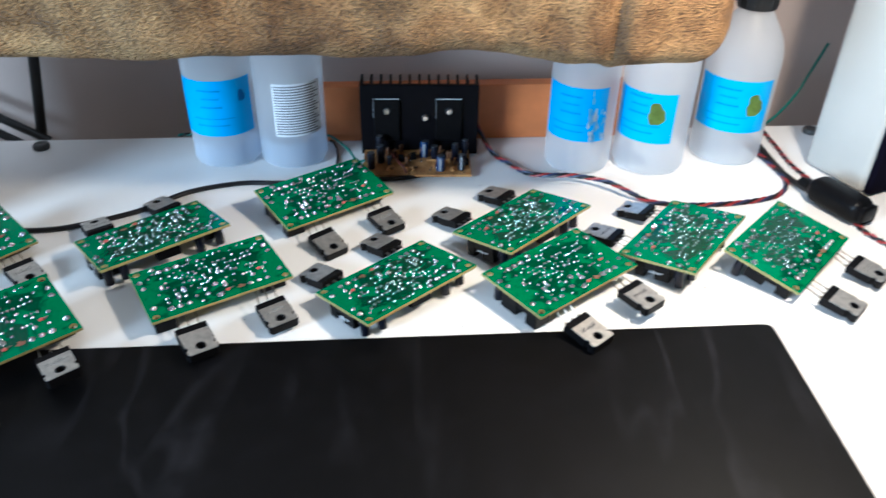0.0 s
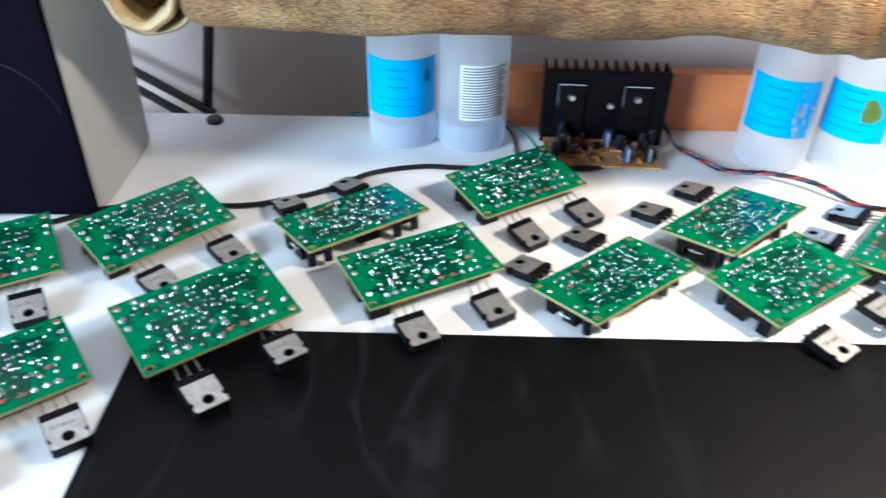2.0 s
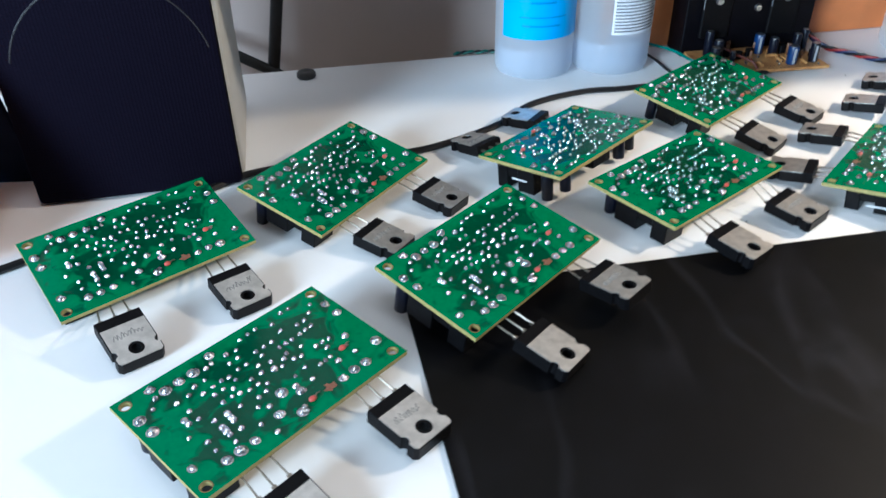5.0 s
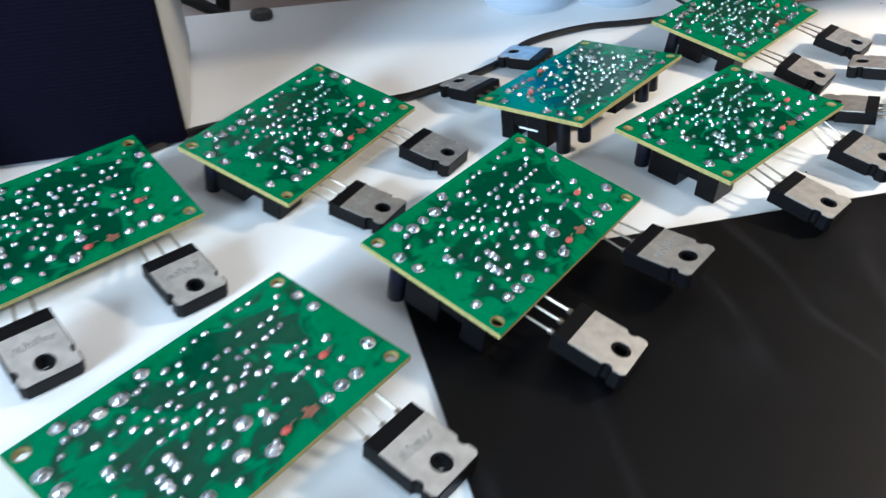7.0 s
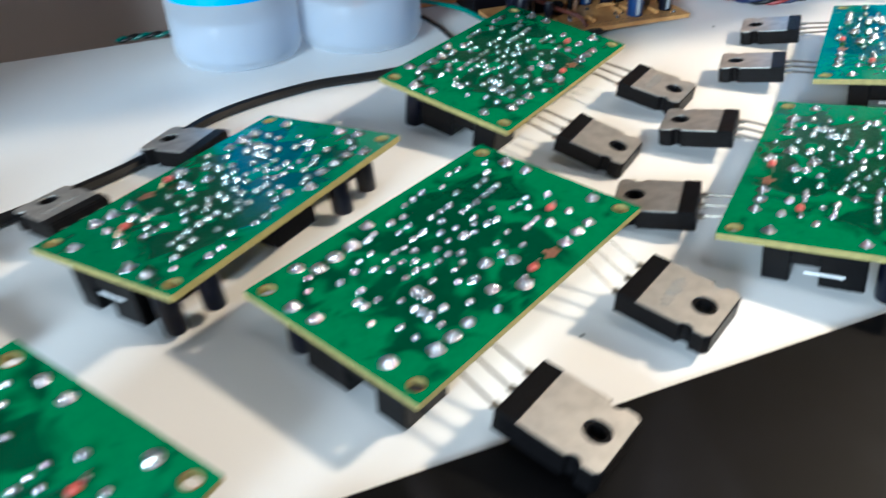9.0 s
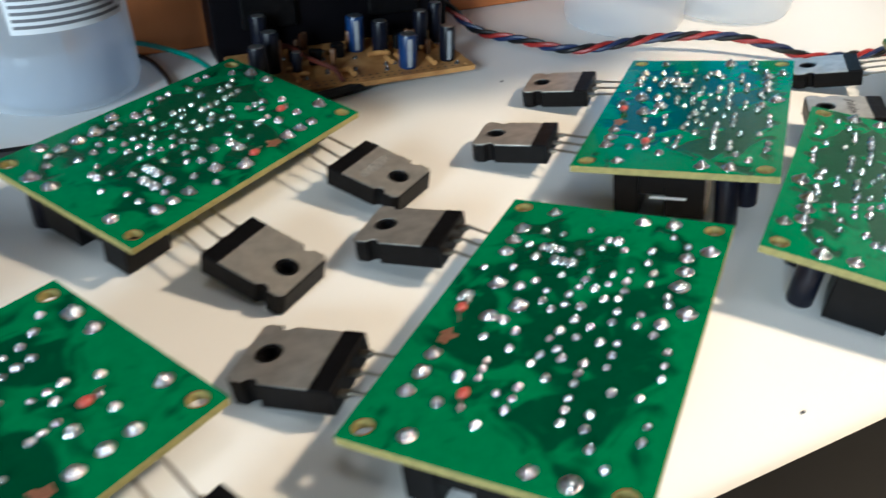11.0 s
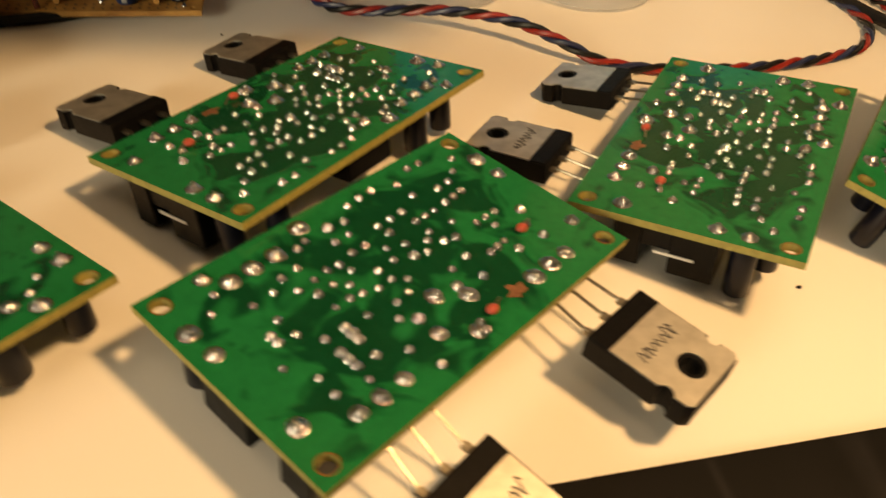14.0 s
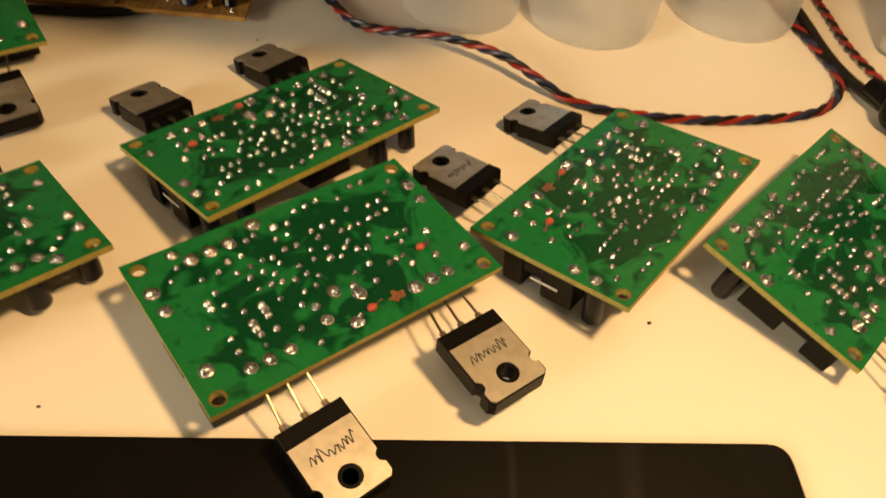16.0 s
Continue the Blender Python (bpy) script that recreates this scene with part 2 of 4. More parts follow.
def bottle_plastic():
    m = bpy.data.materials.new("milky_plastic")
    m.use_nodes = True
    nt = m.node_tree
    b = nt.nodes["Principled BSDF"]
    b.inputs["Base Color"].default_value = (0.88, 0.93, 0.99, 1)
    b.inputs["Roughness"].default_value = 0.4
    tr = nt.nodes.new("ShaderNodeBsdfTranslucent")
    tr.inputs[0].default_value = (0.95, 0.97, 0.99, 1)
    tp = nt.nodes.new("ShaderNodeBsdfTransparent")
    tp.inputs[0].default_value = (0.92, 0.94, 0.96, 1)
    mix, mix2 = nt.nodes.new("ShaderNodeMixShader"), nt.nodes.new("ShaderNodeMixShader")
    mix.inputs[0].default_value, mix2.inputs[0].default_value = 0.55, 0.52
    out = nt.nodes["Material Output"]
    nt.links.new(b.outputs[0], mix.inputs[1])
    nt.links.new(tr.outputs[0], mix.inputs[2])
    nt.links.new(mix.outputs[0], mix2.inputs[1])
    nt.links.new(tp.outputs[0], mix2.inputs[2])
    nt.links.new(mix2.outputs[0], out.inputs[0])
    return m


def clear_liquid():
    """Thin clear liquid: mostly see-through with a faint blue cast and a soft gloss."""
    m = bpy.data.materials.new("clear_liquid")
    m.use_nodes = True
    nt = m.node_tree
    b = nt.nodes["Principled BSDF"]
    b.inputs["Base Color"].default_value = (0.62, 0.70, 0.86, 1)
    b.inputs["Roughness"].default_value = 0.15
    tp = nt.nodes.new("ShaderNodeBsdfTransparent")
    tp.inputs[0].default_value = (0.88, 0.92, 0.99, 1)
    mix = nt.nodes.new("ShaderNodeMixShader")
    mix.inputs[0].default_value = 0.72
    nt.links.new(b.outputs[0], mix.inputs[1])
    nt.links.new(tp.outputs[0], mix.inputs[2])
    nt.links.new(mix.outputs[0], nt.nodes["Material Output"].inputs[0])
    return m


def grille_cloth():
    m = material("grille_cloth", (0.0033, 0.0027, 0.0072), 0.85, spec=0.03)
    nt = m.node_tree
    tc = nt.nodes.new("ShaderNodeTexCoord")
    ch = nt.nodes.new("ShaderNodeTexVoronoi")
    ch.inputs["Scale"].default_value = 700
    ch.inputs["Randomness"].default_value = 0.1
    nt.links.new(tc.outputs["Object"], ch.inputs["Vector"])
    bp = nt.nodes.new("ShaderNodeBump")
    bp.inputs["Strength"].default_value, bp.inputs["Distance"].default_value = 0.6, 0.0006
    nt.links.new(ch.outputs["Distance"], bp.inputs["Height"])
    nt.links.new(bp.outputs[0], nt.nodes["Principled BSDF"].inputs["Normal"])
    return m


def terry_cloth():
    m = material("brown_terry", (0.50, 0.325, 0.140), 0.95, scale=34, second=(0.18, 0.105, 0.042), spec=0.1)
    nt = m.node_tree
    b = nt.nodes["Principled BSDF"]
    b.inputs["Sheen Weight"].default_value = 0.08
    tc = nt.nodes.new("ShaderNodeTexCoord")
    mp = nt.nodes.new("ShaderNodeMapping")
    mp.inputs["Scale"].default_value = (0.55, 1.2, 1.9)
    v = nt.nodes.new("ShaderNodeTexNoise")
    v.inputs["Scale"].default_value, v.inputs["Detail"].default_value = 760, 1.5
    nt.links.new(tc.outputs["Object"], mp.inputs[0])
    nt.links.new(mp.outputs[0], v.inputs["Vector"])
    bp = nt.nodes.new("ShaderNodeBump")
    bp.inputs["Strength"].default_value, bp.inputs["Distance"].default_value = 1.0, 0.004
    nt.links.new(v.outputs["Fac"], bp.inputs["Height"])
    nt.links.new(bp.outputs[0], b.inputs["Normal"])
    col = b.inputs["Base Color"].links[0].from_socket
    # shade in the hollows between loops, put into the cloth's colour
    loop_shade = nt.nodes.new("ShaderNodeMapRange")
    loop_shade.inputs[1].default_value, loop_shade.inputs[2].default_value, loop_shade.inputs[3].default_value, loop_shade.inputs[4].default_value = 0.36, 0.56, 0.52, 1.15
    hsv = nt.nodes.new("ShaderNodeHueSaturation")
    nt.links.new(v.outputs["Fac"], loop_shade.inputs[0])
    nt.links.new(loop_shade.outputs[0], hsv.inputs["Value"])
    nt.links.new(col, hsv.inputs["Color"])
    # broad patches where the pile is brushed the other way
    pn = nt.nodes.new("ShaderNodeTexNoise")
    pn.inputs["Scale"].default_value, pn.inputs["Detail"].default_value = 17, 1.0
    nt.links.new(tc.outputs["Object"], pn.inputs["Vector"])
    pr = nt.nodes.new("ShaderNodeMapRange")
    pr.inputs[1].default_value, pr.inputs[2].default_value, pr.inputs[3].default_value, pr.inputs[4].default_value = 0.47, 0.56, 1.0, 0.0
    nt.links.new(pn.outputs["Fac"], pr.inputs[0])
    pile = nt.nodes.new("ShaderNodeMix")
    pile.data_type = "RGBA"
    pile.blend_type = "MULTIPLY"
    pile.inputs[7].default_value = (0.66, 0.59, 0.54, 1)
    nt.links.new(pr.outputs[0], pile.inputs[0])
    nt.links.new(hsv.outputs[0], pile.inputs[6])
    nt.links.new(pile.outputs[2], b.inputs["Base Color"])
    return m


M_LIQUID = clear_liquid()
M_MASK, M_BOTTLE, M_GRILLE, M_TERRY, M_MAT = solder_mask(), bottle_plastic(), grille_cloth(), terry_cloth(), rubber_sheet()
M_LINING = material("cream_lining", (0.50, 0.385, 0.20), 0.95, vary=0.2, scale=200, bump=0.4, bump_scale=500)


# ---- mesh helpers ----
def mesh_of(bm, name, mats, smooth=False):
    me = bpy.data.meshes.new(name)
    bmesh.ops.recalc_face_normals(bm, faces=bm.faces)
    bm.to_mesh(me)
    bm.free()
    for mt in (mats if isinstance(mats, (list, tuple)) else [mats]):
        me.materials.append(mt)
    if smooth:
        me.polygons.foreach_set("use_smooth", [True] * len(me.polygons))
        try:
            me.set_sharp_from_angle(angle=radians(40))
        except AttributeError:
            pass
    return me


def part(name, bm, mats, parent=None, label="", smooth=False, m=None):
    ob = new(name, bm if isinstance(bm, bpy.types.Mesh) else mesh_of(bm, name, mats, smooth))
    if parent is not None:
        ob.parent = parent
    if m is not None:
        ob.matrix_basis = m
    if label:
        ob["label"] = label
    return ob


def empty(name, m):
    ob = new(name)
    ob.empty_display_size = 0.01
    ob.matrix_basis = m
    return ob


def box(bm, x0, y0, z0, x1, y1, z1, bevel=0.0, seg=2):
    r = bmesh.ops.create_cube(bm, size=1.0, matrix=Matrix.Translation(((x0 + x1) / 2, (y0 + y1) / 2, (z0 + z1) / 2)) @ Matrix.Diagonal((x1 - x0, y1 - y0, z1 - z0, 1)))
    if bevel:
        edges = list({e for v in r["verts"] for e in v.link_edges})
        bmesh.ops.bevel(bm, geom=edges, offset=bevel, segments=seg, profile=0.5, affect="EDGES")
    return bm


def boxed(*a, **k):
    return box(bmesh.new(), *a, **k)


def cyl(bm, x, y, z0, z1, r, n=20, r2=None, bevel=0.0):
    g = bmesh.ops.create_cone(bm, cap_ends=True, segments=n, radius1=r, radius2=r if r2 is None else r2, depth=z1 - z0, matrix=Matrix.Translation((x, y, (z0 + z1) / 2)))
    if bevel:
        edges = [e for e in {e for v in g["verts"] for e in v.link_edges} if len(e.link_faces) == 2 and max(len(f.verts) for f in e.link_faces) > 4]
        bmesh.ops.bevel(bm, geom=edges, offset=bevel, segments=2, profile=0.5, affect="EDGES")
    return bm


def lathe(profile, n=40):
    """A turned body from (radius, height) pairs, from below upwards."""
    bm = bmesh.new()
    rings = []
    for r, z in profile:
        rings.append([bm.verts.new((r * math.cos(2 * math.pi * i / n), r * math.sin(2 * math.pi * i / n), z)) for i in range(n)])
    for a, b in zip(rings, rings[1:]):
        for i in range(n):
            bm.faces.new((a[i], a[(i + 1) % n], b[(i + 1) % n], b[i]))
    bm.faces.new(rings[0][::-1])
    bm.faces.new(rings[-1])
    return bm


def plate(loops, z0, z1, split=False):
    """A flat plate with holes, from an outer loop and hole loops of (x, y)."""
    bm = bmesh.new()
    edges = []
    for loop in loops:
        vs = [bm.verts.new((x, y, z1)) for x, y in loop]
        edges += [bm.edges.new((vs[i], vs[(i + 1) % len(vs)])) for i in range(len(vs))]
    bmesh.ops.triangle_fill(bm, use_beauty=True, edges=edges)
    top = list(bm.faces)
    g = bmesh.ops.extrude_face_region(bm, geom=top)
    moved = [v for v in g["geom"] if isinstance(v, bmesh.types.BMVert)]
    for v in moved:
        v.co.z = z0
    bmesh.ops.recalc_face_normals(bm, faces=bm.faces)
    if split:
        for f in bm.faces:
            f.material_index = 0 if f.normal.z > 0.5 and f.calc_center_median().z > (z0 + z1) / 2 else 1
    return bm


def ring(x, y, r, n=18):
    return [(x + r * math.cos(2 * math.pi * i / n), y + r * math.sin(2 * math.pi * i / n)) for i in range(n)]


def smooth_path(points, steps=8):
    """Catmull-Rom through the points."""
    p = [Vector(q) for q in points]
    p = [2 * p[0] - p[1]] + p + [2 * p[-1] - p[-2]]
    out = []
    for a, b, c, d in zip(p, p[1:], p[2:], p[3:]):
        for i in range(steps):
            t = i / steps
            out.append(0.5 * (2 * b + (c - a) * t + (2 * a - 5 * b + 4 * c - d) * t * t + (3 * b - a - 3 * c + d) * t ** 3))
    out.append(p[-2])
    return out


def tube(path, r, n=8):
    bm = bmesh.new()
    rings, side = [], Vector((0, 0, 1))
    for i, q in enumerate(path):
        d = (path[min(i + 1, len(path) - 1)] - path[max(i - 1, 0)]).normalized()
        u = d.cross(side)
        u = u.normalized() if u.length > 1e-4 else d.orthogonal().normalized()
        w = u.cross(d)
        rings.append([bm.verts.new(q + r * (math.cos(2 * math.pi * k / n) * u + math.sin(2 * math.pi * k / n) * w)) for k in range(n)])
    for a, b in zip(rings, rings[1:]):
        for k in range(n):
            bm.faces.new((a[k], a[(k + 1) % n], b[(k + 1) % n], b[k]))
    bm.faces.new(rings[0])
    bm.faces.new(rings[-1][::-1])
    return bm


def twist(path, offset, pitch, phase):
    """One strand that winds round the path."""
    out, run = [], 0.0
    for i, q in enumerate(path):
        if i:
            run += (q - path[i - 1]).length
        d = (path[min(i + 1, len(path) - 1)] - path[max(i - 1, 0)]).normalized()
        u = d.cross(Vector((0, 0, 1))).normalized()
        w = u.cross(d)
        a = 2 * math.pi * run / pitch + phase
        out.append(q + offset * (math.cos(a) * u + math.sin(a) * w))
    return out


def resample(path, step):
    out, left = [path[0]], step
    for a, b in zip(path, path[1:]):
        d = (b - a).length
        while d >= left:
            a = a + (b - a) * (left / d)
            out.append(a)
            d, left = (b - a).length, step
        left -= d
    return out


# ---- the setting ----
def table_back(x):
    return 0.556 + 0.0663 * (x - 0.2)


bm = bmesh.new()
vs = [bm.verts.new(v) for v in ((-1.1, -0.45, 0), (0.9, -0.45, 0), (0.9, table_back(0.9), 0), (-1.1, table_back(-1.1), 0))]
f = bm.faces.new(vs)
g = bmesh.ops.extrude_face_region(bm, geom=[f])
for v in [v for v in g["geom"] if isinstance(v, bmesh.types.BMVert)]:
    v.co.z = -0.03
bmesh.ops.bevel(bm, geom=list(bm.edges), offset=0.0015, segments=2, profile=0.5, affect="EDGES")
tagged(part("table_top", bm, M_TABLE), "white laminate table top with a straight back edge", "table", kind="structure")
for x, y in ((-1.0, -0.35), (0.8, -0.35), (-1.0, 0.38), (0.8, 0.5)):
    tagged(part("table_leg", boxed(x - 0.03, y - 0.03, -0.75, x + 0.03, y + 0.03, -0.0305, 0.004), M_SPKWHITE), "square white leg under the table top", "table leg", kind="structure")

tagged(part("floor", boxed(-1.7, -1.9, -0.80, 1.7, 1.1, -0.75), M_FLOOR), "brown floor under the table", "floor", kind="structure")
ang = math.degrees(math.atan(0.0663))
w = part("wall_north", boxed(-1.70, 0.0, -0.75, 1.70, 0.08, 1.75), M_WALL, m=pose(0.0, 0.600, 0, 0, 0, ang))
tagged(w, "beige grey painted wall behind the table", "wall", kind="structure")
# unseen sides and ceiling that close the room, kept dark to limit bounced light
tagged(part("wall_south", boxed(-1.7, -1.98, -0.75, 1.7, -1.9, 1.75), M_ROOM), "plain dark wall out of view", "wall", kind="structure")
tagged(part("wall_west", boxed(-1.78, -1.9, -0.75, -1.7, 1.1, 1.75), M_ROOM), "plain dark wall out of view", "wall", kind="structure")
tagged(part("wall_east", boxed(1.7, -1.9, -0.75, 1.78, 1.1, 1.75), M_ROOM), "plain dark wall out of view", "wall", kind="structure")
tagged(part("ceiling", boxed(-1.78, -1.98, 1.75, 1.78, 1.1, 1.83), M_CEIL), "plain dark grey ceiling out of view", "ceiling", kind="structure")

# black mat: a sheet the size of a drawing pad
def mat_loop():
    far = lambda x: 0.3011 + 0.0618 * (x - 0.0478)
    corners = [Vector((-0.2428, far(-0.2428))), Vector((0.1808, far(0.1808))), Vector((0.1852, 0.012)), Vector((-0.2196, 0.008))]
    out = []
    for i, c in enumerate(corners):
        a, b = (corners[i - 1] - c).normalized(), (corners[(i + 1) % 4] - c).normalized()
        r = 0.005
        for k in range(5):
            t = k / 4
            out.append(c + a * r * (1 - t) ** 2 + b * r * t ** 2)
    return [(v.x, v.y) for v in out]


tagged(part("desk_mat", plate([mat_loop()], 0.0, 0.0012), M_MAT), "thin black rubber mat lying flat on the white table", "mat")

# wooden strip standing against the wall at the back edge of the table
bm = boxed(-0.14, 0.0, 0.0, 0.115, 0.012, 0.043, 0.0008)
tagged(part("wooden_strip", bm, M_WOOD, m=pose(0.045, table_back(0.045) - 0.014, 0.0002, 0, 0, ang)), "orange brown wooden strip at the back of the table", "wood strip")

# bolts in the table
for x, y in ((-0.2824, 0.5090), (0.3000, 0.5480)):
    bm = lathe([(0.0054, 0.0), (0.0058, 0.0008), (0.0058, 0.0028), (0.0050, 0.0038), (0.003, 0.0042), (0.0015, 0.0036)], 24)
    tagged(part("bolt_cap", bm, M_STEEL, m=pose(x, y, 0.0), smooth=True), "dark grey round bolt cap on the table top", "bolt cap", "bolt caps")


# ---- circuit boards ----
L, W, T = 0.0747, 0.0454, 0.0016
HOLES = ((-0.0342, -0.0195), (0.0342, -0.0195), (0.0342, 0.0195), (-0.0342, 0.0195))


def solder_layout():
    """Where the joints stand on the solder side: (x, y, size), sizes 0 small, 1 middle, 2 large."""
    big = [(-0.0343, 0.0118), (-0.0339, 0.0059), (-0.0262, 0.0200), (-0.0232, 0.0166), (-0.0185, 0.0168), (-0.0136, 0.0169), (-0.0064, 0.0195), (0.0343, 0.0122),
           (0.0341, 0.0063), (0.0336, -0.0124), (-0.0334, -0.0123), (-0.0256, -0.0167), (-0.0212, -0.0168), (-0.0165, -0.0168), (0.0158, -0.0169), (0.0205, -0.0168),
           (0.0251, -0.0169), (-0.0006, -0.0083), (-0.0061, -0.0143), (0.0038, -0.0119), (-0.0010, -0.0183)]
    # millimetres from the board's middle
    pins_left = [(-29.5, 12.8), (-26.8, 16), (-23.7, 9.9), (-19.6, 10.1), (-16.3, 7.7), (-16.5, 11.8), (-13.1, 11.9), (-10, 15.6), (-7.8, 16.2), 
        (0.9, 15.6), (-0.8, 12.5), (-3.9, 12.4), (-0.6, 8.4), (-3.6, 8.5), (-12.8, 7.9), (-14.4, 5), (-9.8, 8.2), (-11.2, 5), (-7.3, 7.8), (-6.7, 5.5), 
        (-9.2, 3.1), (-11.3, 0.8), (-8.9, 0.3), (-6.2, -0.7), (-14.4, 0.9), (-11.7, -3.8), (-22.8, 5), (-22.6, 0.7), (-20, -3), (-20.3, -13.2), 
        (-28.3, -3.1), (-25.6, -7.9), (-25.8, -11.8)]
    pins_right = [(15.8, 16.9), (21, 19.2), (24.1, 19.1), (30.5, 15.7), (27.6, 12.8), (24.3, 11.1), (21.2, 11), (15.9, 12.7), (5, 8), (15.9, 2.5), 
        (10.6, 3.4), (8.7, 2), (10.8, -0.1), (13.2, -0.8), (5, 4), (1.6, 5.4), (0.5, 2.4), (6.5, -0), (-3.4, 2.3), (-3.1, -0.6), (-1.1, -2.4), 
        (-3.2, -4.6), (-6.2, -4.9), (-8.6, -7.8), (6.4, -6), (10.8, -5.4), (9.2, -10.6), (21.3, -3.5), (25.9, -7.3), (0.6, -17.2), (0.1, -19), 
        (-11.9, -13.4), (-10.3, -18.7)]
    pins_thick = [(-2.4, 16.2), (-25.6, 3.1), (-25.6, 1.3), (-16.4, -10.5), (4, 0.9), (-6.2, -9.9), (4, -9.2), (4, -11.9), (28.5, -3.8), (19.6, -10.5), 
        (26, -11.2)]
    # rows of pins: from, to, how many, size
    rows = [(4.4, 18.5, 10.7, 18.9, 3, 0), (4.6, 10.6, 10.7, 10.6, 3, 0), (10.8, 7, 15.7, 6.9, 3, 0), (19, 7.1, 24.1, 7.5, 3, 0), 
        (14.9, -7.7, 19, -7.4, 3, 0), (19.1, -0.7, 24.2, -0.9, 3, 0), (-19.9, -6.6, -19.9, -10.1, 3, 1), (-16, -3.3, -16.1, -6.5, 3, 1)]
    out = [(x, y, 2) for x, y in big]
    out += [(x / 1000, y / 1000, 0) for x, y in pins_left + pins_right] + [(x / 1000, y / 1000, 1) for x, y in pins_thick]
    for xa, ya, xb, yb, n, size in rows:
        out += [((xa + (xb - xa) * k / (n - 1)) / 1000, (ya + (yb - ya) * k / (n - 1)) / 1000, size) for k in range(n)]
    return out


JOINTS = solder_layout()


def joint_mesh(r, h, name):
    if r > 0.0012:
        # a wide tinned ring round the dome
        prof = [(r * 1.22, -0.0001), (r * 1.20, h * 0.08), (r * 0.98, h * 0.11), (r * 0.80, h * 0.30), (r * 0.66, h * 0.62), (r * 0.46, h * 0.86), (r * 0.30, h * 0.94), (r * 0.26, h * 1.18), (r * 0.10, h * 1.22)]
    else:
        prof = [(r * 1.15, -0.0001), (r * 1.02, h * 0.22), (r * 0.86, h * 0.52), (r * 0.58, h * 0.80), (r * 0.30, h * 0.94), (r * 0.24, h * 1.12), (r * 0.10, h * 1.15)]
    return mesh_of(lathe(prof, 12), name, M_SOLDER, True)


JOINT_MESH = [joint_mesh(0.00077, 0.00086, "joint_small"), joint_mesh(0.00106, 0.00105, "joint_middle"), joint_mesh(0.00146, 0.00120, "joint_large")]
outer = [(-L / 2, -W / 2), (L / 2, -W / 2), (L / 2, W / 2), (-L / 2, W / 2)]
BOARD_MESH = mesh_of(plate([outer] + [ring(x, y, 0.00155) for x, y in HOLES], -T, 0.0, True), "board", [M_MASK, M_LAMINATE])
PAD_MESH = mesh_of(plate([ring(0, 0, 0.00187), ring(0, 0, 0.0016)], 0.00002, 0.00008), "hole_ring", M_PAD)


def package_outline(notch=0.0013):
    """Seen from above with the leads at the top: x across, y towards the hole end (negative)."""
    hw, ln = 0.0078, 0.0199
    pts = [(-hw, 0.0), (hw, 0.0)]
    yc = -0.0150
    pts += [(hw - notch * math.sin(math.pi * k / 6), yc + notch * math.cos(math.pi * k / 6)) for k in range(7)]
    pts += [(hw, -ln + 0.0012), (hw - 0.0012, -ln), (-hw + 0.0012, -ln), (-hw, -ln + 0.0012)]
    pts += [(-hw + notch * math.sin(math.pi * k / 6), yc - notch * math.cos(math.pi * k / 6)) for k in range(7)]
    return pts


HOLE_Y = -0.0152
BODY_MESH = mesh_of(plate([package_outline(), ring(0, HOLE_Y, 0.0018)], -0.0048, -0.0002), "transistor_body", M_EPOXY)


def plate_outline():
    out = []
    for x, y in package_outline(0.0015):
        out.append((max(-0.00745, min(0.00745, x)), min(-0.0042, max(-0.0196, y))))
    return out


PLATE_MESH = mesh_of(plate([plate_outline(), ring(0, HOLE_Y, 0.0026)], -0.0002, 0.0001), "metal_plate", M_PLATE)
STRIP_MESH = mesh_of(boxed(-0.0077, -0.0041, -0.0003, 0.0077, -0.0001, 0.0002, 0.00015, 1), "moulded_strip", M_EPOXY)
COLLAR_MESH = mesh_of(plate([ring(0, HOLE_Y, 0.00255), ring(0, HOLE_Y, 0.0017)], -0.0022, -0.0001), "hole_collar", M_EPOXY)


def pen_marks(seed):
    """A short unreadable note in one run of the pen, as a flat cursive line."""
    r = random.Random(seed)
    pts, x = [], -0.0052
    while x < 0.0046:
        step, up = r.uniform(0.0009, 0.0016), r.uniform(0.0006, 0.0022)
        lean = r.uniform(0.0002, 0.0009)
        pts += [(x, -0.0098 + r.uniform(-0.0003, 0.0003), 0.00012), (x + lean, -0.0092 + up, 0.00012), (x + lean + step * 0.35, -0.0094 + up * r.uniform(0.3, 0.9), 0.00012)]
        x += step
    line = tube(smooth_path(pts, 4), 0.00015, 5)
    bmesh.ops.scale(line, vec=(1, 1, 0.3), space=Matrix.Translation((0, 0, -0.00012)), verts=line.verts)
    return line


